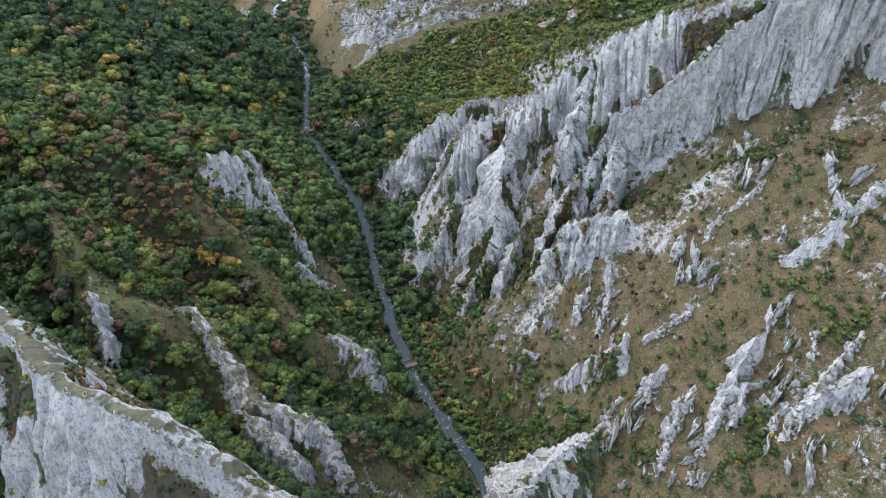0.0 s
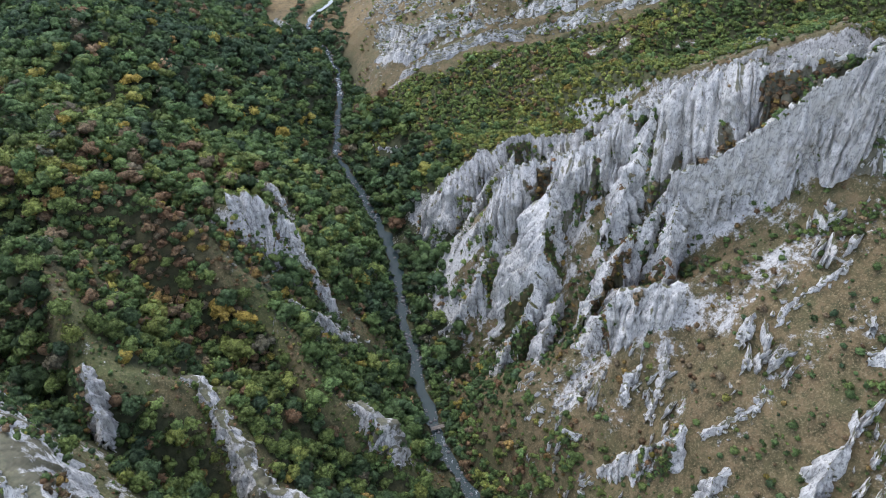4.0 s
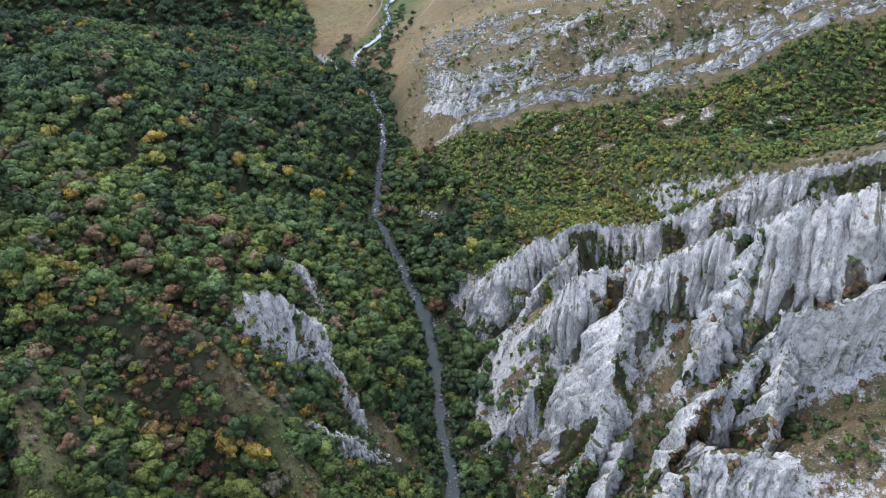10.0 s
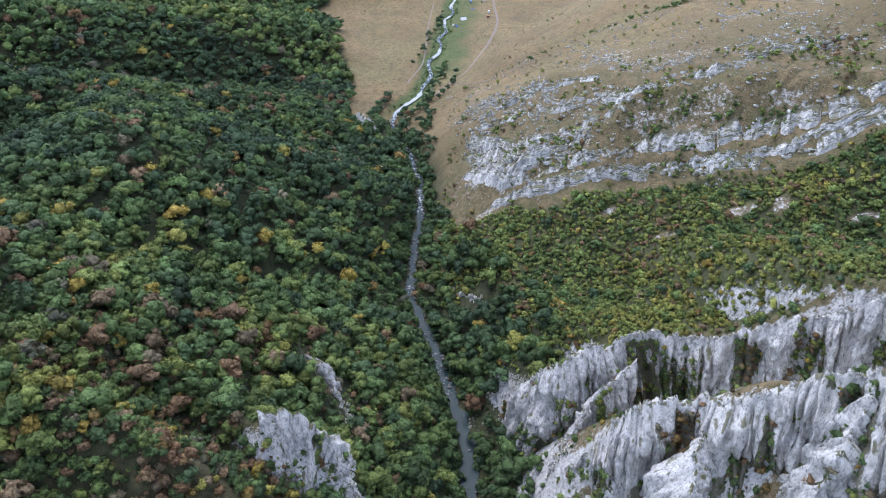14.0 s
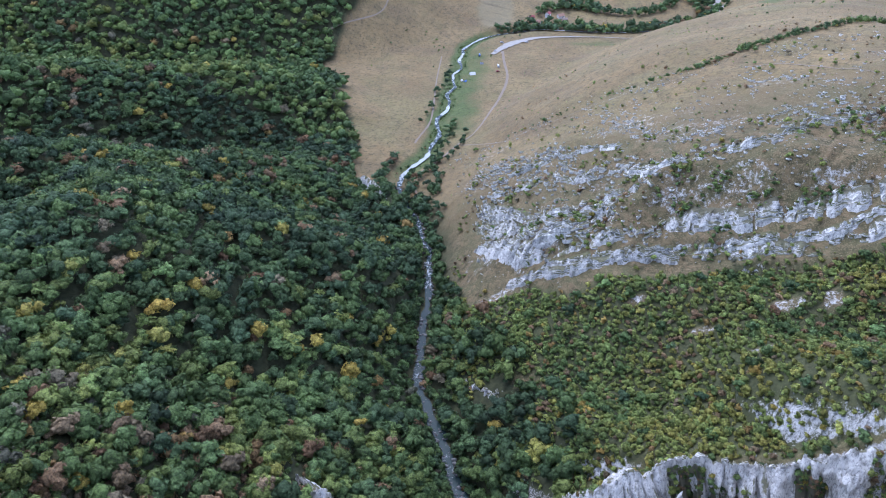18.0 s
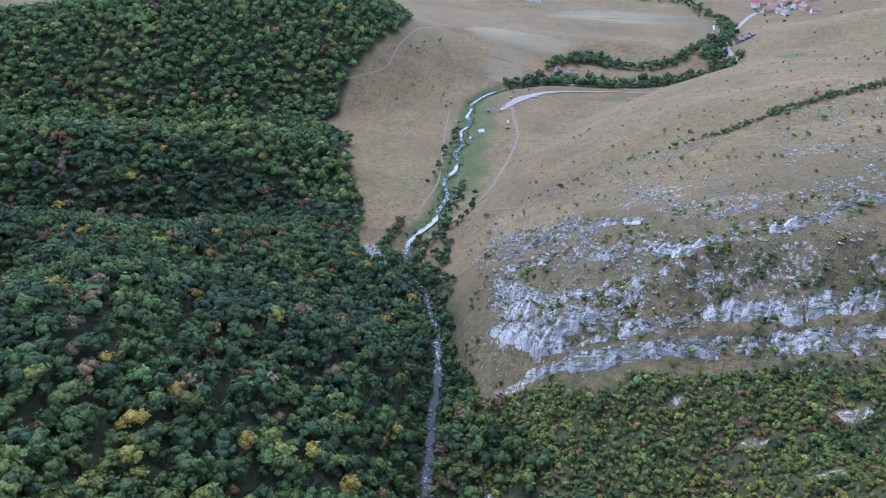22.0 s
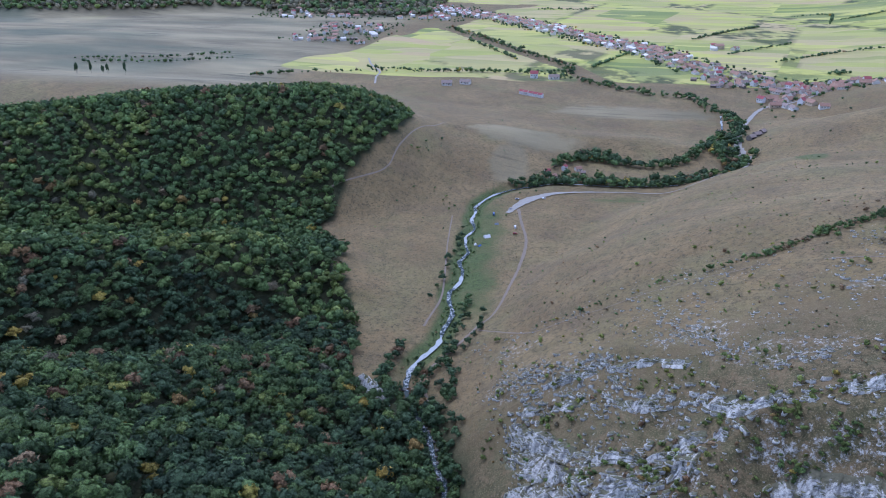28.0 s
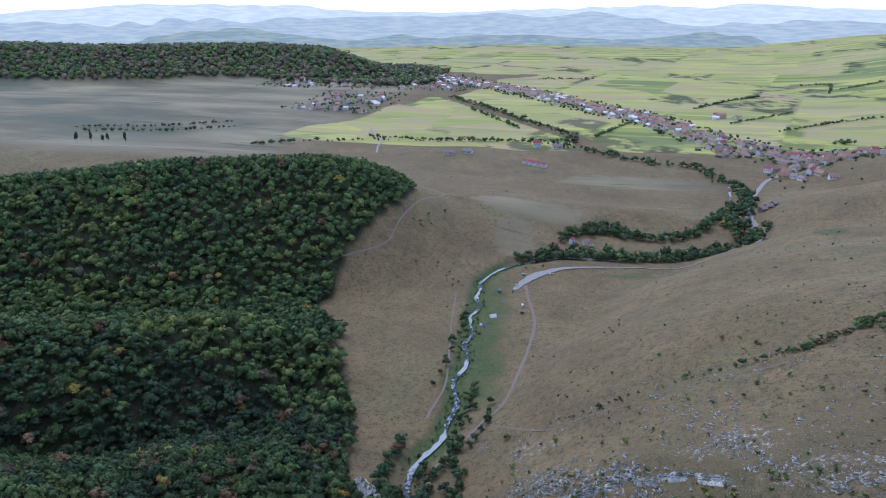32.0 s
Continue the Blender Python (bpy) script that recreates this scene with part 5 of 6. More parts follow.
gorge = [(-10, 290), (10, 235), (40, 222), (60, 240), (90, 250), (70, 285), (30, 300)]
x, y = scatter(-20, 95, 215, 305, 2.1, lambda x, y: inside(x, y, gorge) * step(-0.25, 0.15, fbm2(x / 11, y / 11, 3, 28)))
keep = off_ribs(x, y, 1.2)
x, y = x[keep], y[keep]
stand("gully_bushes", SCRUB, x, y, 0.7 + 1.5 * rng.random(len(x)) ** 1.5, 0.7, autumn(x, y, 0.36, 0.14, 0.2, 0.02), "green and russet scrub filling the gully between cliffs", "bushes")
x, y = scatter(-110, 260, 440, 700, 3.6, lambda x, y: 0.05 + 0.85 * (ledge(x, y) > 0.15) * step(-0.1, 0.35, fbm2(x / 16, y / 16, 3, 29)) * (thicket(x, y) < 0.3))
stand("ledge_bushes", SCRUB, x, y, 0.55 + 1.9 * rng.random(len(x)) ** 1.5, 0.7, autumn(x, y, 0.5, 0.08, 0.1, 0.02), "small olive-green bushes on the rock ledges", "bushes")
x, y = scatter(-420, 420, 620, 1350, 9, lambda x, y: (0.018 + 0.07 * step(0.1, 0.35, fbm2(x / 60, y / 60, 3, 97))) * (woods(x, y) < 0.1) * (np.abs(river_side(x, y)[0]) > 8))
stand("field_bushes", FAR, x, y, 0.4 + 1.5 * rng.random(len(x)) ** 2.2, 0.7, autumn(x, y, 0.25, 0.1, 0.1, 0.0), "single dark thorn bushes on dry pasture", "bushes")
p = np.concatenate(NICHES)

stand("cliff_bushes", [crown(1, 8, False, 0.72) for _ in range(6)], p[:, 0], p[:, 1], 0.5 + 1.2 * rng.random(len(p)) ** 1.7, 0.3, autumn(p[:, 0], p[:, 1], 0.42, 0.14, 0.16, 0.02), "green and rusty bushes in hollows of the cliffs", "bushes", z=p[:, 2])
spots = ((117, 229, 14), (124, 226, 12), (110, 231, 10), (132, 229, 9), (141, 212, 16), (121, 175, 7), (144, 189, 9), (103, 132, 14), (103, 141, 12), (96, 128, 8), (72, 141, 8), (132, 155, 12), (94, 167, 7), (126, 160, 8), (88, 226, 8), (80, 238, 9), (64, 160, 6),
         (47, 491, 14), (29, 505, 16), (25, 520, 10), (60, 497, 12), (44, 509, 12), (84, 489, 12), (-50, 520, 8))
x = np.concatenate([rng.normal(a, 3.2, k * 2) for a, _, k in spots])
y = np.concatenate([rng.normal(e, 2.6, k * 2) for _, e, k in spots])
stand("shelf_bushes", SCRUB, x, y, rng.uniform(0.7, 2.0, len(x)), 0.7, autumn(x, y, 0.42, 0.08, 0.06, 0.01), "clumps of green bushes in the dry grass", "bushes")
x, y = [], []
for _ in range(800):
    k = rng.uniform(140, 640)
    q = np.interp(k, [p[1] for p in WATERS], [p[0] for p in WATERS])
    if (abs(k - 345) > 22 and noise2(np.array([k / 24]), np.array([0.0]), 52)[0] > -0.15) or rng.random() < 0.15:
        x.append(q + rng.choice((-1, 1)) * rng.uniform(0.8, 3.2)), y.append(k)
x, y = np.array(x), np.array(y)
size = 0.25 + 1.0 * rng.random(len(x)) ** 3.2
base = along(x, y, RIVER)[1]
vs = np.concatenate([ICO_V * (1 + 0.5 * (rng.random((12, 1)) - 0.5)) * (s * 1.2, s, s * 0.8) + (px, py, pz - 0.05) for px, py, pz, s in zip(x, y, base, size)])
fs = np.concatenate([ICO_F + 12 * k for k in range(len(x))])
tagged(new("stream_boulders", mesh_of("stream_boulders", vs, fs, WET_STONE)), "grey boulders and stones in the stream bed", "stones", kind="stuff")
# trees leaning over the water
k = rng.uniform(175, 640, 620)
side = rng.choice((-1, 1), 620)
x = np.interp(k, [p[1] for p in WATERS], [p[0] for p in WATERS]) + side * rng.uniform(3.8, 8.0, 620)
keep = (rng.random(620) < np.where(k < 250, 0.5, 0.95)) & off_ribs(x, k, 4) & ((np.abs(k - 350) > 16) | (side < 0))
x, y = x[keep], k[keep]
stand("bank_trees", MIDDLE, x, y, rng.uniform(1.5, 3.0, len(x)), 0.85, autumn(x, y, 0.3, 0.1, 0.03, 0.0), "green alders and willows leaning over the stream")
# tussocks and dwarf thorn on the dry hill
x, y = scatter(-140, 380, 545, 1050, 3.4, lambda x, y: (0.02 + 0.4 * step(0.05, 0.4, fbm2(x / 25, y / 25, 3, 98)) * step(900, 620, y)) * (river_side(x, y)[0] > 25))
stand("tussocks", TINY, x, y, 0.25 + 0.7 * rng.random(len(x)) ** 2, 0.6, autumn(x, y, 0.42, 0.1, 0.2, 0.0), "dull green tussocks and dwarf thorn in dry grass", "bushes")
# hazel and willow up the stony east bank
y = rng.uniform(160, 258, 520)
x = np.interp(y, [p[1] for p in WATERS], [p[0] for p in WATERS]) + 5 + 32 * rng.random(520) ** 1.3
keep = off_ribs(x, y, 2.5)
x, y = x[keep], y[keep]
stand("slope_bushes", MIDDLE, x, y, 0.7 + 1.9 * rng.random(len(x)) ** 1.5, 0.65, autumn(x, y, 0.42, 0.12, 0.1, 0.01), "green and rusty bushes on the stony slope above the stream", "bushes")
# loose stones on the scree above the ledges
x, y = scatter(-110, 170, 500, 680, 2.6, lambda x, y: (0.08 + 0.5 * step(-0.05, 0.3, fbm2(x / 18, y / 18, 3, 7))) * step(690, 640, y) * (river_side(x, y)[0] > 30) * (thicket(x, y) < 0.2))
z = land(x, y)
size = 0.2 + 0.95 * rng.random(len(x)) ** 2.5
vs = np.concatenate([ICO_V * (1 + 0.6 * (rng.random((12, 1)) - 0.5)) * (s * 1.4, s, s * 0.8) + (px, py, pz + 0.15 * s) for px, py, pz, s in zip(x, y, z, size)])
fs = np.concatenate([ICO_F + 12 * k for k in range(len(x))])
tagged(new("scree_stones", mesh_of("scree_stones", vs, fs, ROCK, {"turf": np.zeros(len(vs))})), "pale loose limestone stones on dry grass", "stones", kind="stuff")

# single trees in the gorge, each with trunk and crown
def trunk_mesh(seed):
    """A tapered, slightly bent trunk with four limbs; about 1 tall."""
    r = random.Random(seed)
    vs, fs = [], []

    def limb(p, q, a, b, sides=6):
        p, q = Vector(p), Vector(q)
        d = (q - p).normalized()
        e = d.orthogonal().normalized()
        g = d.cross(e)
        n = len(vs)
        mid = (p + q) / 2 + e * r.uniform(-0.04, 0.04)
        for c, w in ((p, a), (mid, (a + b) / 2), (q, b)):
            for k in range(sides):
                ang = 2 * math.pi * k / sides
                vs.append(c + (e * math.cos(ang) + g * math.sin(ang)) * w)
        for ring in range(2):
            for k in range(sides):
                i, j = n + ring * sides + k, n + ring * sides + (k + 1) % sides
                fs.extend([(i, j, j + sides), (i, j + sides, i + sides)])
    limb((0, 0, -0.12), (0.03, 0.02, 0.75), 0.06, 0.03)
    for k in range(4):
        a = k * 1.6 + r.random()
        limb((0.01, 0.01, 0.32 + 0.09 * k), (0.36 * math.cos(a), 0.36 * math.sin(a), 0.72 + 0.07 * k), 0.026, 0.01, 5)
    return mesh_of("trunk", np.array([tuple(v) for v in vs]), fs, BARK, None, True)


TRUNKS = [trunk_mesh(k) for k in range(3)]
TINTS = [("dark green", 0.1), ("deep green", 0.24), ("fresh green", 0.46), ("yellow-green", 0.56), ("golden yellow", 0.73), ("rusty brown", 0.86), ("dull grey-green", 0.98)]
CROWNS = [[mesh_of("crown", v, f, LEAVES, {"tint": np.full(len(v), tint), "value": np.full(len(v), rng.uniform(0.85, 1.25))}) for v, f in FULL[:3 + (k < 4)]] for k, (_, tint) in enumerate(TINTS)]
for x, y in zip(nx, ny):
    q = rng.random()
    k = int(np.searchsorted([0.08, 0.32, 0.8, 0.925, 0.94, 0.97, 1.0], q))
    small = rng.random() < 0.3
    rad = rng.uniform(1.5, 2.4) if small else rng.uniform(2.6, 4.2)
    z = float(land(x, y))
    tree = new("tree")
    tree.matrix_basis = Matrix.LocRotScale((float(x), float(y), z), Euler((0, 0, rng.uniform(0, 6.28))), (rad, rad, rad * rng.uniform(0.9, 1.15)))
    tagged(tree, ("small " if small else "") + TINTS[k][0] + " broadleaf tree on the rocky gorge side", "tree", "trees in the gorge")
    part("trunk", TRUNKS[rng.integers(3)], tree, "", Matrix.Diagonal((1, 1, 1.2, 1)))
    part("crown", CROWNS[k][rng.integers(len(CROWNS[k]))], tree, "", Matrix.Translation((0, 0, 1.12)))

LANDMARKS = {4: [(-160, 395, 4.4), (-121, 402, 5.0), (-120, 395, 3.6), (-120, 439, 3.4), (-171, 319, 3.6), (-189, 303, 3.6), (-164, 286, 3.2), (-188, 398, 4.2), (-144, 397, 3.4)],
             2: [(-112, 226, 3.4), (-104, 229, 3.2), (-108, 218, 4.0), (-91, 228, 3.2), (-142, 196, 3.2), (-145, 189, 3.4), (-130, 183, 3.6), (-123, 185, 3.0), (-78, 201, 3.0), (-73, 209, 2.8), (-55, 187, 3.2), (-61, 193, 2.6), (-137, 284, 3.4), (-126, 274, 2.8)],
             3: [(-88, 219, 3.0), (-125, 177, 3.2), (-98, 139, 2.6), (-129, 231, 2.4), (-178, 312, 3.4)], 5: [(-177, 264, 4.0), (-146, 233, 1.8), (-131, 215, 2.0), (-137, 276, 2.2)]}
for k, places in LANDMARKS.items():
    for px, py, rad in places:
        tree = new("tree")
        tree.matrix_basis = Matrix.LocRotScale((px, py, float(land(px, py))), Euler((0, 0, rng.uniform(0, 6.28))), (rad, rad, rad * 1.1))
        tagged(tree, TINTS[k][0] + " broadleaf tree standing out of the slope", "tree", "trees in the gorge")
        part("trunk", TRUNKS[rng.integers(3)], tree, "", Matrix.Diagonal((1, 1, 1.2, 1)))
        part("crown", CROWNS[k][rng.integers(len(CROWNS[k]))], tree, "", Matrix.Translation((0, 0, 1.12)))

# ---------------------------------------------------------------- lines of trees by the stream and in the valley
def row_of(points, gap, wide):
    c = curve([(px, py, 0) for px, py in points], gap)
    return c[:, 0] + rng.uniform(-wide, wide, len(c)), c[:, 1] + rng.uniform(-wide, wide, len(c))


def rows_of(lists):
    parts = [row_of(*a) for a in lists]
    return np.concatenate([p[0] for p in parts]), np.concatenate([p[1] for p in parts])


x, y = rows_of([([(-128, 1030), (-84, 1064), (-22, 1066), (40, 1078), (100, 1108)], 1.7, 7), ([(-120, 1040), (-60, 1056), (20, 1062), (80, 1080)], 2, 8), ([(-92, 1098), (-52, 1140), (-18, 1128), (40, 1132), (78, 1166), (104, 1215)], 1.9, 7), ([(-66, 1122), (-40, 1146), (-14, 1136)], 1.2, 9),
                ([(112, 1112), (140, 1160), (120, 1200), (142, 1250), (160, 1330), (160, 1420)], 1.8, 12), ([(124, 1130), (112, 1180), (118, 1230), (138, 1300)], 2, 11), ([(140, 1430), (118, 1520), (40, 1548), (-25, 1600), (-70, 1640)], 3, 11),
                ([(-60, 1136), (-44, 1150)], 3, 5), ([(-96, 1660), (-100, 1774), (-205, 1925), (-300, 2080), (-440, 2270)], 4, 14), ([(-640, 1580), (-500, 1646), (-433, 1648)], 12, 6), ([(-400, 1655), (-258, 1682), (-147, 1676), (-90, 1640)], 8, 4)])
stand("valley_trees", FAR, x, y, 2.6 + 4.2 * rng.random(len(x)) ** 1.3, 0.85, autumn(x, y, 0.28, 0.1, 0.02, 0.02), "rows of dark green willows and poplars along the stream")
x, y = rows_of([([(-128, 560), (-134, 575), (-148, 625), (-150, 660)], 2.2, 6), ([(-112, 560), (-126, 610), (-134, 650), (-132, 690)], 2.6, 8), ([(-160, 610), (-174, 640), (-172, 690)], 2.6, 4), ([(-138, 690), (-137, 760)], 5, 5), ([(-128, 700), (-118, 735)], 7, 6), ([(-166, 760), (-164, 900)], 14, 3)])
stand("stream_trees", MIDDLE, x, y, rng.uniform(2.0, 3.8, len(x)), 1.0, autumn(x, y, 0.24, 0.1, 0.02, 0.01), "grey-green willows beside the stream")
x, y = rows_of([([(-250, 1010), (-235, 1060), (-225, 1090)], 8, 5), ([(-78, 672), (-56, 666), (-35, 669)], 3.0, 3), ([(-212, 993), (-185, 948)], 6, 5), ([(-218, 1089), (-246, 1005)], 6, 6), ([(180, 900), (240, 960), (300, 1010)], 6, 10)])
keep = noise2(x / 11, y / 11, 61) + rng.normal(0, 0.3, len(x)) > -0.3
x, y = x[keep], y[keep]
more = row_of([(38, 664), (50, 665), (62, 671), (75, 672), (94, 678), (130, 696), (180, 728)], 0.6, 3.4)
loose = row_of([(-30, 668), (0, 666), (38, 664)], 4.0, 3)
more = (np.concatenate([more[0], loose[0]]), np.concatenate([more[1], loose[1]]))
x, y = np.concatenate([x, more[0]]), np.concatenate([y, more[1]])
stand("hedge_bushes", FAR, x, y, 0.8 + 2.0 * rng.random(len(x)) ** 1.6, 0.8, autumn(x, y, 0.34, 0.1, 0.04, 0.02), "line of green bushes across the dry hill", "bushes")
x, y = rows_of([([(198, 2184), (300, 2330), (406, 2448)], 5, 3), ([(543, 2681), (649, 2691), (600, 2500)], 6, 3), ([(648, 2579), (833, 2693)], 5, 3), ([(-47, 1768), (28, 1948)], 5, 3), ([(-354, 2084), (-263, 1932), (-208, 1834)], 5, 6), ([(-499, 1685), (-357, 1681), (-267, 1687), (-102, 1716)], 6, 4),
                ([(415, 1780), (440, 1810)], 1.5, 14), ([(480, 1735), (560, 1770)], 3, 10), ([(-230, 2760), (-40, 2810)], 5, 14), ([(-690, 1550), (-640, 1590)], 4, 8), ([(-1090, 1590), (-940, 1660), (-830, 1750)], 9, 4), ([(-1060, 1560), (-900, 1620), (-800, 1700)], 11, 4), ([(330, 1900), (520, 2050), (700, 2120)], 8, 3), ([(250, 1980), (420, 2160)], 9, 3), ([(700, 2250), (900, 2400)], 8, 4)])
stand("hedgerows", TINY, x, y, 2.0 + 3.4 * rng.random(len(x)) ** 1.4, 0.7, autumn(x, y, 0.26, 0.08, 0.02, 0.01), "dark green hedgerows and clumps of trees between the fields", "bushes")
y = rng.uniform(640, 1010, 260)
x = np.interp(y, [p[1] for p in WATERS], [p[0] for p in WATERS]) + rng.choice((-1, 1), 260) * rng.uniform(2.0, 7.0, 260)
stand("stream_bushes", SCRUB, x, y, 0.5 + 1.3 * rng.random(260) ** 2, 0.6, autumn(x, y, 0.36, 0.08, 0.02, 0.0), "green sedge and willow bushes on the stream banks", "bushes")
x, y = scatter(-2700, -560, 2150, 3000, 17, lambda x, y: (along(x, y, [(-2600, 2500, 0), (-1750, 2560, 0), (-1250, 2800, 0), (-900, 2740, 0), (-740, 2735, 0)])[0] < 260) * 1.0)
stand("ridge_woods", TINY, x, y, rng.uniform(9, 13, len(x)), 0.6, np.where(rng.random(len(x)) < 0.5, rng.normal(0.98, 0.01, len(x)), rng.normal(0.36, 0.07, len(x))), "dark woods on the far ridge")

# ---------------------------------------------------------------- roads and paths
ribbon("road", [(-128, 950), (-114, 986), (-92, 1012), (-66, 1024), (-10, 1034), (50, 1040), (112, 1085), (139, 1146), (142, 1200), (146, 1252), (184, 1385), (228, 1480), (290, 1512), (350, 1570)], [4, 11, 8, 3.6, 1.8, 1.8, 4, 8, 9, 8, 6.5, 6, 6, 6], 0.7, GRAVEL, "pale gravel road leading to the village", "road", gap=5)
ribbon("path", [(-118, 965), (-112, 930), (-102, 872), (-107, 779), (-112, 732), (-123, 713), (-141, 674), (-150, 652), (-141, 628), (-130, 611)], [3.4, 3, 2.8, 2.6, 2.6, 2.6, 2.4, 2.2, 1.6, 1.2], 0.3, TRACK, "trodden earth path beside the stream", "path", gap=3)
ribbon("track", [(-122, 707), (-100, 686), (-78, 668), (-45, 661), (-12, 659), (15, 654), (44, 650)], [1.2, 1.0, 0.8, 0.7, 0.6, 0.6, 0.5], 0.3, TRACK, "narrow trodden track over dry grass", "path", gap=3)
ribbon("track", [(68, 640), (90, 632), (110, 612), (128, 590)], [1.0, 1.0, 0.9, 0.8], 0.3, TRACK, "narrow trodden track over dry grass", "path", gap=3)
ribbon("track", [(-307, 922), (-265, 971), (-258, 1030), (-236, 1175)], [1.6, 1.5, 1.5, 1.5], 0.3, TRACK, "narrow trodden track over dry grass", "path", gap=3)
ribbon("track", [(-163, 714), (-160, 767), (-173, 858), (-182, 932)], [1.8, 1.6, 1.5, 1.4], 0.3, TRACK, "narrow trodden track over dry grass", "path", gap=3)
ribbon("track", [(-440, 1540), (-455, 1600), (-462, 1650), (-500, 1720), (-527, 1790)], [4, 4, 4, 4, 4], 1.2, GRAVEL, "pale field track", "path", gap=8)
ribbon("village_street", [(350, 1570), (318, 1598), (243, 1676), (171, 1798), (75, 1981), (-50, 2150), (-208, 2359), (-339, 2508), (-600, 2740)], [7] * 9, 1.6, GRAVEL, "pale village street between houses", "road", gap=12)


# ---------------------------------------------------------------- houses
def gable(w, d, h, rise, over=0.5, thick=0.25):
    """Walls with two gables, and a roof of two slabs."""
    bm = bmesh.new()
    a, b = w / 2, d / 2
    p = [bm.verts.new(c) for c in ((-a, -b, -1.5), (a, -b, -1.5), (a, b, -1.5), (-a, b, -1.5), (-a, -b, h), (a, -b, h), (a, b, h), (-a, b, h), (-a, 0, h + rise), (a, 0, h + rise))]
    for f in ((0, 1, 5, 4), (2, 3, 7, 6), (1, 2, 6, 9, 5), (3, 0, 4, 8, 7)):
        bm.faces.new([p[i] for i in f])
    rf = bmesh.new()
    k = rise / b
    for s in (-1, 1):
        e = [(x, s * y, z + t) for t in (0.02, thick) for x, y, z in ((-a - over, b + over, h - k * over), (a + over, b + over, h - k * over), (a + over, 0, h + rise), (-a - over, 0, h + rise))]
        q = [rf.verts.new(c) for c in e]
        for f in ((0, 1, 2, 3), (4, 5, 6, 7), (0, 1, 5, 4), (1, 2, 6, 5), (2, 3, 7, 6), (3, 0, 4, 7)):
            rf.faces.new([q[i] for i in f])
    bmesh.ops.recalc_face_normals(rf, faces=rf.faces)
    return bm, rf


def house_kind(w, d, h, rise, wall, roof, label):
    """A house as an Empty with its parts, to be copied."""
    house = new("house")
    wb, rf = gable(w, d, h, rise)
    part("wall", bm_mesh("wall", wb, wall), house)
    part("roof", bm_mesh("roof", rf, roof), house)
    cb = bmesh.new()
    box(cb, w * 0.2, 0.3, h + rise * 0.5, w * 0.2 + 0.6, 0.9, h + rise + 0.9, 0.05)
    part("chimney", bm_mesh("chimney", cb, PLASTER_WARM), house)
    pb = bmesh.new()
    box(pb, -0.5, -0.04, -0.6, 0.5, 0.04, 0.6)
    pane = bm_mesh("window", pb, DARK_GLASS)
    for s in (-1, 1):
        for f in (-0.3, 0.0, 0.3):
            part("window", pane, house, "", Matrix.Translation((f * w, s * (d / 2 + 0.03), h * 0.55)))
    db = bmesh.new()
    box(db, -0.55, -0.05, 0, 0.55, 0.05, 2.05)
    part("door", bm_mesh("door", db, TIMBER), house, "", Matrix.Translation((w * 0.15, -d / 2 - 0.04, 0.05)))
    return tagged(house, label, "house", "houses of the village")


KINDS = [house_kind(11, 8, 3.2, 3.0, PLASTER, ROOF_TILE, "pale plastered house with a brown tiled gable roof"), house_kind(14, 8, 3.4, 3.2, PLASTER_WARM, ROOF_TILE, "long cream house with a brown tiled roof"),
         house_kind(9, 7, 5.4, 2.8, WHITE, ROOF_RED, "white two-storey house with a red roof"), house_kind(12, 7, 2.8, 2.4, PLASTER, ROOF_DARK, "pale house with a dark weathered roof"), house_kind(8, 6, 2.6, 2.0, TIMBER, ROOF_DARK, "small timber barn with a dark roof")]
used = set()


FAR_HOUSES = []


def put_house(k, x, y, turn, size=1.0):
    if y > 2050 or (y > 1850 and len(FAR_HOUSES) % 2):
        FAR_HOUSES.append((k, x, y, radians(turn), size * 1.25))
        return None
    if y > 1850:
        FAR_HOUSES.append((k, x + 9, y + 7, radians(turn), size))
    m = pose(float(x), float(y), float(land(x, y)) + 0.6, 0, 0, turn) @ Matrix.Scale(size * 1.25, 4)
    if k not in used:
        used.add(k)
        KINDS[k].matrix_basis = m
        return KINDS[k]
    ob = copy_thing(KINDS[k], m)
    ob.matrix_basis = m
    return ob


STREET = [(356, 1568), (318, 1598), (243, 1676), (171, 1798), (75, 1981), (-50, 2150), (-208, 2359), (-339, 2508), (-600, 2740)]
c = curve([(px, py, 0) for px, py in STREET], 15)
for i in range(1, len(c) - 1):
    t = c[i + 1] - c[i - 1]
    ang = math.degrees(math.atan2(t[1], t[0]))
    nrm = np.array((-t[1], t[0])) / np.hypot(t[0], t[1])
    for s in (-1, 1):
        for depth in (15, 40):
            if rng.random() < (0.9 if depth == 15 else 0.55):
                w = c[i, :2] + nrm * s * (depth + rng.uniform(-3, 6)) + rng.uniform(-3, 3, 2)
                put_house(int(rng.choice(5, p=(0.36, 0.22, 0.12, 0.18, 0.12)) if depth == 15 else rng.choice((3, 4, 0))), w[0], w[1], ang + rng.choice((0, 90)) + rng.uniform(-8, 8))
for hx0, hy0, hx1, hy1, count in ((225, 1430, 300, 1540, 14), (310, 1560, 480, 1650, 36), (-790, 1960, -600, 2300, 46), (-760, 2420, -430, 2780, 50), (-1060, 2390, -780, 2530, 26), (130, 1620, 220, 1700, 10), (225, 2030, 275, 2080, 4)):
    for _ in range(count):
        put_house(int(rng.choice(5, p=(0.4, 0.2, 0.12, 0.18, 0.1))), rng.uniform(hx0, hx1), rng.uniform(hy0, hy1), rng.uniform(0, 180))
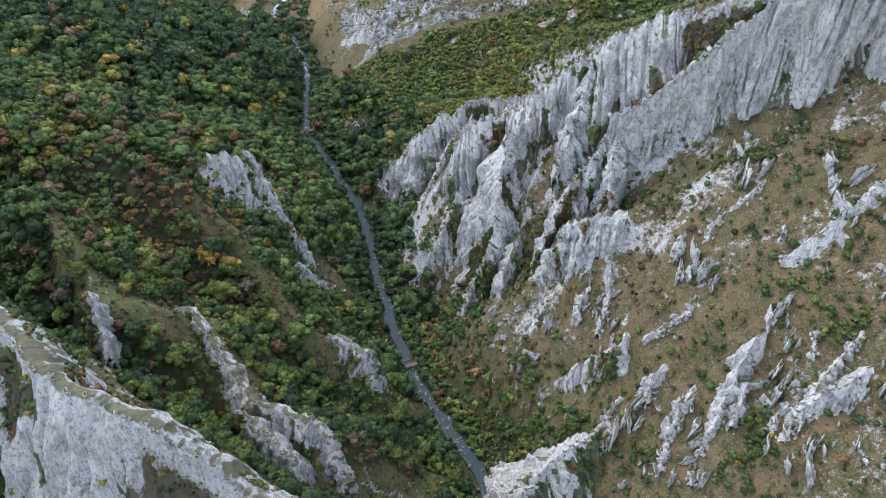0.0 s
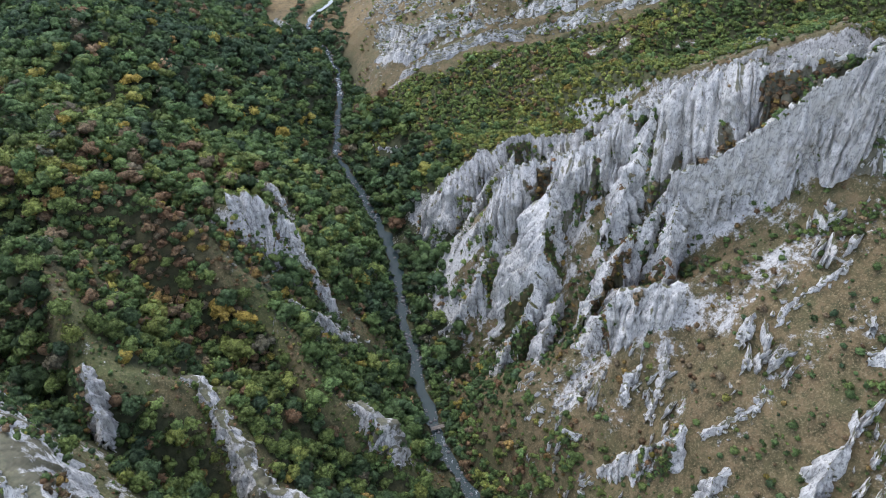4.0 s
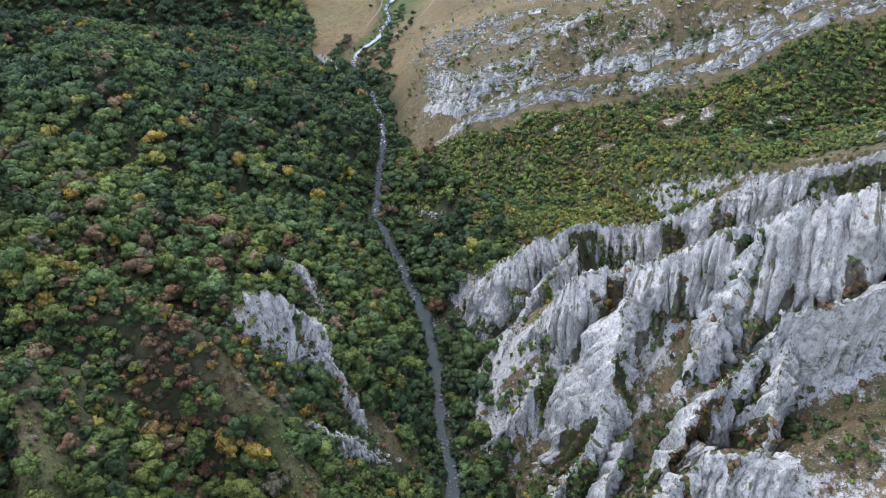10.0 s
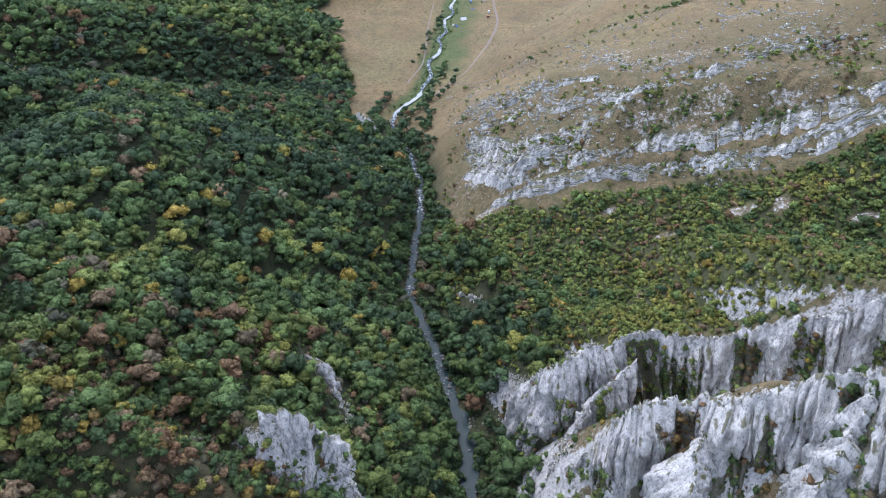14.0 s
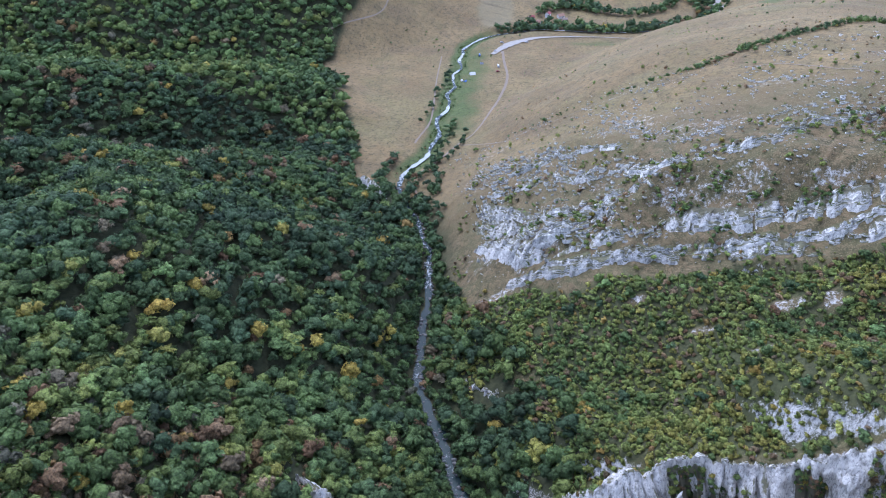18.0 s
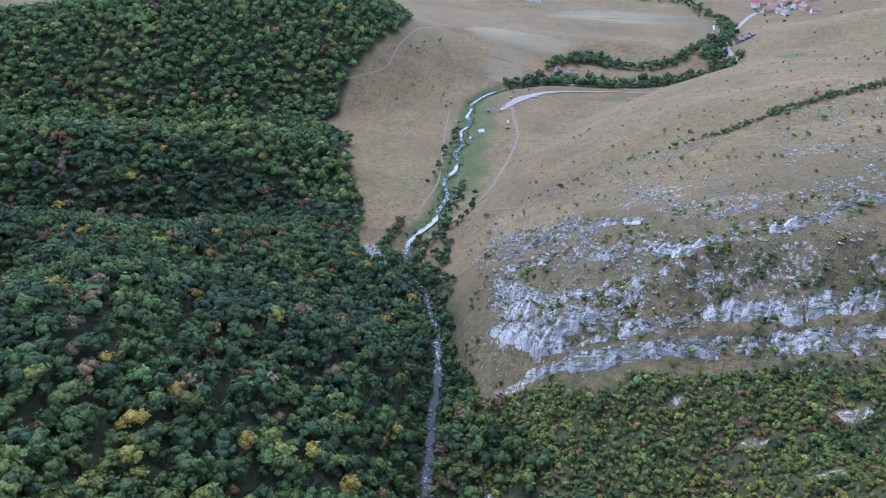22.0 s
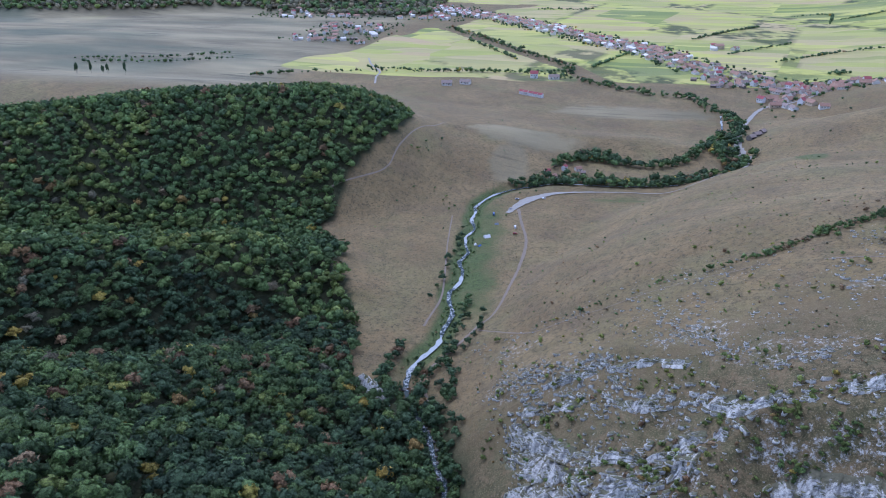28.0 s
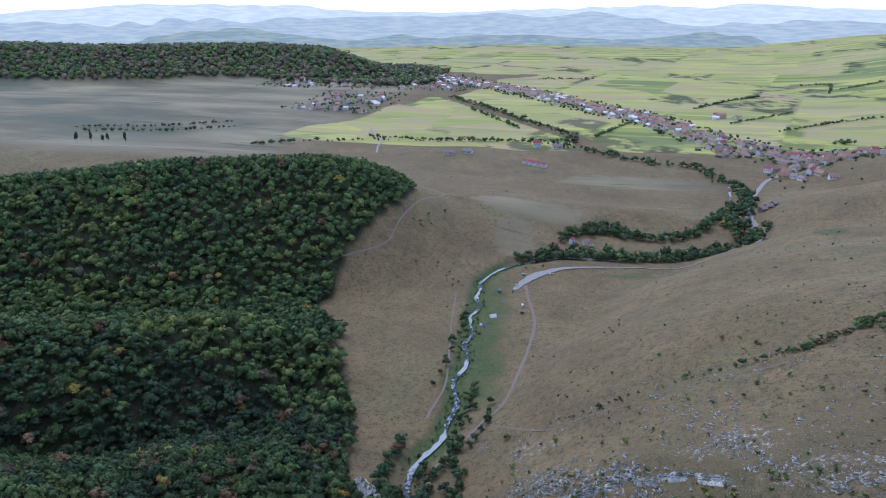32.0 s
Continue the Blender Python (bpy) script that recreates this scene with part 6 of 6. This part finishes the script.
for k, hx, hy, turn in ((3, -308, 1556, 10), (3, -276, 1572, -12), (2, -156, 1650, 5), (3, -118, 1646, 15), (4, 158, 1232, 40), (4, 166, 1240, 30), (4, 174, 1250, 55), (1, 240, 2058, 20)):
    put_house(k, hx, hy, turn, 1.25 if k in (1, 2, 3) else 1.0)
# houses of the far village, joined
SIZES = [(11, 8, 4.6, 2.6), (14, 8, 4.4, 2.8), (9, 7, 6.0, 2.8), (12, 7, 4.2, 2.2), (8, 6, 3.2, 2.0)]
vs, fs, slot = [], [], []
for k, hx, hy, turn, size in FAR_HOUSES:
    w, d, h, rise = SIZES[k]
    a, e = w / 2, d / 2
    p = np.array([(-a, -e, -2), (a, -e, -2), (a, e, -2), (-a, e, -2), (-a, -e, h), (a, -e, h), (a, e, h), (-a, e, h), (-a, 0, h + rise), (a, 0, h + rise), (-a - 0.5, -e - 0.5, h - 0.2), (a + 0.5, -e - 0.5, h - 0.2), (a + 0.5, e + 0.5, h - 0.2), (-a - 0.5, e + 0.5, h - 0.2), (-a - 0.5, 0, h + rise + 0.2), (a + 0.5, 0, h + rise + 0.2)]) * size
    p = np.stack([p[:, 0] * math.cos(turn) - p[:, 1] * math.sin(turn) + hx, p[:, 0] * math.sin(turn) + p[:, 1] * math.cos(turn) + hy, p[:, 2] + float(land(hx, hy)) + 0.6], 1)
    n = 16 * len(vs)
    vs.append(p)
    fs += [(n + i, n + j, n + q) for i, j, q in ((0, 1, 5), (0, 5, 4), (2, 3, 7), (2, 7, 6), (1, 2, 6), (1, 6, 5), (5, 6, 9), (3, 0, 4), (3, 4, 7), (7, 4, 8), (10, 11, 15), (10, 15, 14), (12, 13, 14), (12, 14, 15))]
    slot += [(0, 1, 0, 0, 1)[k]] * 10 + [(2, 2, 3, 0, 4)[k]] * 4
far = mesh_of("far_houses", np.concatenate(vs), fs, PLASTER)
for mat in (PLASTER_WARM, ROOF_TILE, ROOF_RED, ROOF_DARK):
    far.materials.append(mat)
far.polygons.foreach_set("material_index", np.array(slot, np.int32))
tagged(new("far_houses", far), "pale houses with brown and red roofs in the far village", "houses", kind="stuff")
# row of red-roofed huts on the rise before the village
for k in range(5):
    put_house(2, -166 + 8.5 * k, 1510 - 5.5 * k, -33, 0.72)
i = rng.integers(len(c), size=700)
off = rng.choice((-1, 1), 700) * rng.uniform(14, 75, 700)
tan = np.gradient(c[:, :2], axis=0)[i]
tan /= np.linalg.norm(tan, axis=1)[:, None]
x, y = c[i, 0] - tan[:, 1] * off, c[i, 1] + tan[:, 0] * off
more = [(rng.uniform(a, b, k), rng.uniform(e, f, k)) for a, b, e, f, k in ((-810, -560, 1940, 2320, 170), (-800, -420, 2380, 2780, 200), (-1080, -780, 2370, 2540, 110), (220, 480, 1400, 1650, 60))]
x, y = np.concatenate([x] + [m[0] for m in more]), np.concatenate([y] + [m[1] for m in more])
stand("village_trees", TINY, x, y, rng.uniform(2.5, 4.6, len(x)), 0.95, autumn(x, y, 0.25, 0.1, 0.02, 0.02), "green garden trees between the village houses")

# ---------------------------------------------------------------- pale hills on the horizon
def far_hills(name, dark, light, reach, tall, wave, seed, label, lo=-0.95, hi=0.8):
    """A distant ridge; the haze of the air before it is painted in as a soft glow."""
    mat = bpy.data.materials.new(name)
    mat.use_nodes = True
    nt = mat.node_tree
    nt.nodes.clear()
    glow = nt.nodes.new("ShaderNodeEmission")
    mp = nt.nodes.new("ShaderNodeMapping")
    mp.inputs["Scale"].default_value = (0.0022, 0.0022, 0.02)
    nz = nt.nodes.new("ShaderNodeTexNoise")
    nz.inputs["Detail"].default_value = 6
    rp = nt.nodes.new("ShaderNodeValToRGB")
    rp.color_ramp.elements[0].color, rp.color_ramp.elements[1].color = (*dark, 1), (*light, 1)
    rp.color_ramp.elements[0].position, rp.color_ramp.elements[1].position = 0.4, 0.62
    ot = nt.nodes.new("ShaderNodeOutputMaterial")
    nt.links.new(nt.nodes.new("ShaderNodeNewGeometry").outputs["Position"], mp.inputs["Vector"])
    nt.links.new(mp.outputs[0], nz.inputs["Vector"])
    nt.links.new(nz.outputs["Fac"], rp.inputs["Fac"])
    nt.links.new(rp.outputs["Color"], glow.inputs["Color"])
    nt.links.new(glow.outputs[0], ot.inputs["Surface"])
    ang = np.linspace(lo, hi, 260)
    up = np.linspace(0, 1, 9)
    tops = tall + wave * (noise2(ang * 6, ang * 0, seed) + 0.5 * noise2(ang * 15, ang * 0, seed + 1) + 0.2 * noise2(ang * 40, ang * 0, seed + 2))
    ends = step(lo, lo + 0.12, ang) * step(hi, hi - 0.12, ang)
    tops = 20 + (tops - 20) * (0.3 + 0.7 * ends)
    run = reach - 420 * (1 - up[None])
    bx, by = -72 + run * np.sin(ang)[:, None], 311 + run * np.cos(ang)[:, None]
    bz = 20 + (tops[:, None] - 20) * up[None] ** 0.8
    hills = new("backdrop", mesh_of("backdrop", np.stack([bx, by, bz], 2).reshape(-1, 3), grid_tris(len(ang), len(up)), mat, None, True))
    return tagged(hills, label, "hills", kind="structure")


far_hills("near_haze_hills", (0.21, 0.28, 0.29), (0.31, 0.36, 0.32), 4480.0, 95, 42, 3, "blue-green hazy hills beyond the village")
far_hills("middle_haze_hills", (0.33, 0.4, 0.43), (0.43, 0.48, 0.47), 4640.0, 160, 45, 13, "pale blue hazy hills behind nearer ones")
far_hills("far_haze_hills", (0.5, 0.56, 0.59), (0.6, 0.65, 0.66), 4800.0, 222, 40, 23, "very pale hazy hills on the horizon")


# ---------------------------------------------------------------- camp and car park at the mouth of the gorge
def vehicle(name, label, long, wide, tall, paint, bonnet, x, y, turn):
    """A car or van: body, cabin, glass, lamps and four wheels with rims."""
    car = new(name)
    bm = bmesh.new()
    box(bm, -long / 2, -wide / 2, 0.32, long / 2, wide / 2, tall * (0.58 if bonnet else 0.62), 0.12)
    part("body", bm_mesh("body", bm, paint), car)
    bm = bmesh.new()
    back, front = -long / 2 + 0.12, long / 2 - bonnet - 0.35
    lo, hi = tall * 0.56, tall
    q = [bm.verts.new(p) for p in ((back, -wide / 2 + 0.05, lo), (front + 0.4, -wide / 2 + 0.05, lo), (front + 0.4, wide / 2 - 0.05, lo), (back, wide / 2 - 0.05, lo), (back + 0.15, -wide / 2 + 0.18, hi), (front - 0.2, -wide / 2 + 0.18, hi), (front - 0.2, wide / 2 - 0.18, hi), (back + 0.15, wide / 2 - 0.18, hi))]
    for f in ((0, 1, 5, 4), (1, 2, 6, 5), (2, 3, 7, 6), (3, 0, 4, 7), (4, 5, 6, 7)):
        bm.faces.new([q[k] for k in f])
    bmesh.ops.bevel(bm, geom=list(bm.edges), offset=0.06, segments=2, affect="EDGES")
    part("cabin", bm_mesh("cabin", bm, paint), car)
    bm = bmesh.new()
    for s in (-1, 1):
        box(bm, back + 0.5, s * (wide / 2 - 0.1) - 0.05, lo + 0.12, front - 0.1, s * (wide / 2 - 0.1) + 0.05, hi - 0.22)
    part("side_window", bm_mesh("side_window", bm, DARK_GLASS), car)
    bm = bmesh.new()
    box(bm, front - 0.02, -wide / 2 + 0.25, lo + 0.1, front + 0.2, wide / 2 - 0.25, hi - 0.25)
    part("windscreen", bm_mesh("windscreen", bm, DARK_GLASS), car)
    wheel = bmesh.new()
    bmesh.ops.create_cone(wheel, cap_ends=True, segments=16, radius1=0.33, radius2=0.33, depth=0.22, matrix=Matrix.Rotation(math.pi / 2, 4, "X"))
    wm = bm_mesh("tyre", wheel, TYRE)
    hub = bmesh.new()
    bmesh.ops.create_cone(hub, cap_ends=True, segments=12, radius1=0.19, radius2=0.19, depth=0.24, matrix=Matrix.Rotation(math.pi / 2, 4, "X"))
    rm = bm_mesh("rim", hub, WHITE)
    for px in (-long * 0.31, long * 0.31):
        for s in (-1, 1):
            w = part("wheel", wm, car, "", Matrix.Translation((px, s * (wide / 2 - 0.1), 0.33)))
            part("rim", rm, w)
    lamp = bmesh.new()
    box(lamp, -0.04, -0.14, -0.08, 0.04, 0.14, 0.08, 0.02)
    lm = bm_mesh("headlight", lamp, WHITE)
    for s in (-1, 1):
        part("headlight", lm, car, "", Matrix.Translation((long / 2, s * (wide / 2 - 0.3), 0.68)))
    car.matrix_basis = pose(x, y, float(land(x, y)) + 0.25, 0, 0, turn)
    return tagged(car, label, "van" if name == "van" else "car", "vehicles at the gorge mouth")


RED = plainly("dark_red_paint", (0.2, 0.03, 0.03), (0.26, 0.05, 0.04), 0.5, 0.4)
SILVER = plainly("silver_paint", (0.4, 0.41, 0.43), (0.5, 0.51, 0.53), 0.5, 0.35)
vehicle("van", "white delivery van parked on the gravel", 5.6, 2.0, 2.4, WHITE, 0.7, -116, 912, 100)
vehicle("van", "blue van with a white roof box beside the stream meadow", 5.4, 2.0, 2.3, BLUE, 0.6, -141, 942, 95)
vehicle("car", "dark red car beside the white van", 4.3, 1.75, 1.5, RED, 1.1, -114.5, 897, 20)
vehicle("car", "silver car at the edge of the gravel", 4.3, 1.75, 1.5, SILVER, 1.1, -126, 962, 60)
vehicle("car", "white car on the gravel road", 4.3, 1.75, 1.5, WHITE, 1.1, -94, 1000, 30)
vehicle("car", "silver car at the far gravel edge", 4.3, 1.75, 1.5, SILVER, 1.1, -122, 992, 10)


def tent(label, cloth, long, wide, tall, x, y, turn):
    """A ridge tent with sagging cloth, poles and a dark panel for the shade in its entrance."""
    camp = new("tent")
    bm = bmesh.new()
    n = 6
    ring = []
    for k in range(n + 1):
        u = k / n
        sag = 0.16 * math.sin(math.pi * u)
        ring.append([bm.verts.new((long * (u - 0.5), s * wide / 2 * w, tall * h - sag * h)) for s, w, h in ((-1, 1, 0), (-1, 0.55, 0.5), (0, 0, 1), (1, 0.55, 0.5), (1, 1, 0))])
    for a, b2 in zip(ring, ring[1:]):
        for k in range(4):
            bm.faces.new((a[k], a[k + 1], b2[k + 1], b2[k]))
    for end in (ring[0], ring[-1]):
        bm.faces.new(end)
    part("cloth", bm_mesh("cloth", bm, cloth), camp)
    # dark triangle on the closed end stands for the shade inside
    bm = bmesh.new()
    bm.faces.new([bm.verts.new(p) for p in ((long / 2 + 0.03, -0.5, 0), (long / 2 + 0.03, 0.5, 0), (long / 2 + 0.03, 0, tall * 0.75))])
    bmesh.ops.solidify(bm, geom=list(bm.faces), thickness=0.03)
    part("doorway", bm_mesh("doorway", bm, DARK_GLASS), camp, "dark panel painted as the shade inside an open entrance")
    for s in (-1, 1):
        bm = bmesh.new()
        bmesh.ops.create_cone(bm, cap_ends=True, segments=8, radius1=0.03, radius2=0.03, depth=tall + 0.2, matrix=Matrix.Translation((s * long / 2, 0, tall / 2)))
        part("pole", bm_mesh("pole", bm, TIMBER), camp)
    camp.matrix_basis = pose(x, y, float(land(x, y)) + 0.05, 0, 0, turn)
    return tagged(camp, label, "tent", "tents on the meadow")


tent("white ridge tent on the stream meadow", WHITE, 6, 5, 2.6, -140, 885, 30)
tent("small white ridge tent beside the stream", WHITE, 3, 2.6, 1.6, -148, 868, 110)
tent("small blue ridge tent beside the stream", BLUE, 3.4, 2.6, 1.6, -144, 864, 60)
tent("grey-blue ridge tent near the vans", plainly("grey_cloth", (0.2, 0.23, 0.28), (0.28, 0.31, 0.36), 0.5), 3.6, 2.8, 1.7, -135, 918, 15)
for hx, hy, turn in ((-95, 1073, 20), (-76, 1094, 70), (-54, 1088, 10), (-88, 1066, 40), (-60, 1098, 30)):
    put_house(int(rng.choice((0, 2, 4))), hx, hy, turn, 0.6)


# timber footbridge over the stream in the gorge
bridge = new("footbridge")
plank = bmesh.new()
box(plank, -0.12, -0.9, 0, 0.12, 0.9, 0.06, 0.01)
pm = bm_mesh("plank", plank, TIMBER)
for k in range(40):
    part("plank", pm, bridge, "", Matrix.Translation((-5.2 + 0.265 * k, 0, 1.5)))
beam = bmesh.new()
box(beam, -5.6, -0.1, -0.15, 5.6, 0.1, 0.15, 0.02)
gm = bm_mesh("beam", beam, TIMBER)
rail = bmesh.new()
box(rail, -5.4, -0.05, -0.05, 5.4, 0.05, 0.05, 0.01)
rm = bm_mesh("handrail", rail, TIMBER)
post = bmesh.new()
box(post, -0.06, -0.06, 0, 0.06, 0.06, 1.1, 0.01)
om = bm_mesh("post", post, TIMBER)
for s in (-1, 1):
    part("beam", gm, bridge, "", Matrix.Translation((0, s * 0.7, 1.3)))
    part("handrail", rm, bridge, "", Matrix.Translation((0, s * 0.85, 2.6)))
    for k in range(6):
        part("post", om, bridge, "", Matrix.Translation((-5.2 + 2.08 * k, s * 0.85, 1.5)))
bridge.matrix_basis = pose(-13.5, 225, 0.2, 0, 0, 20)
tagged(bridge, "narrow weathered timber footbridge across the stream", "bridge")

# row of slim poplars beyond the hill
for k, (px, py) in enumerate(((-982, 1440), (-975, 1434), (-950, 1439), (-929, 1443), (-921, 1446), (-889, 1451))):
    poplar = new("poplar_tree")
    h = 19 + 4 * (k % 3)
    poplar.matrix_basis = Matrix.LocRotScale((px, py, float(land(px, py))), Euler((0, 0, k * 1.3)), (3.0, 3.0, h / 2.2))
    tagged(poplar, "tall slim dark poplar beside a field", "tree", "row of poplars")
    part("trunk", TRUNKS[k % 3], poplar)
    part("crown", CROWNS[0][k % 3], poplar, "", Matrix.Translation((0, 0, 1.15)))
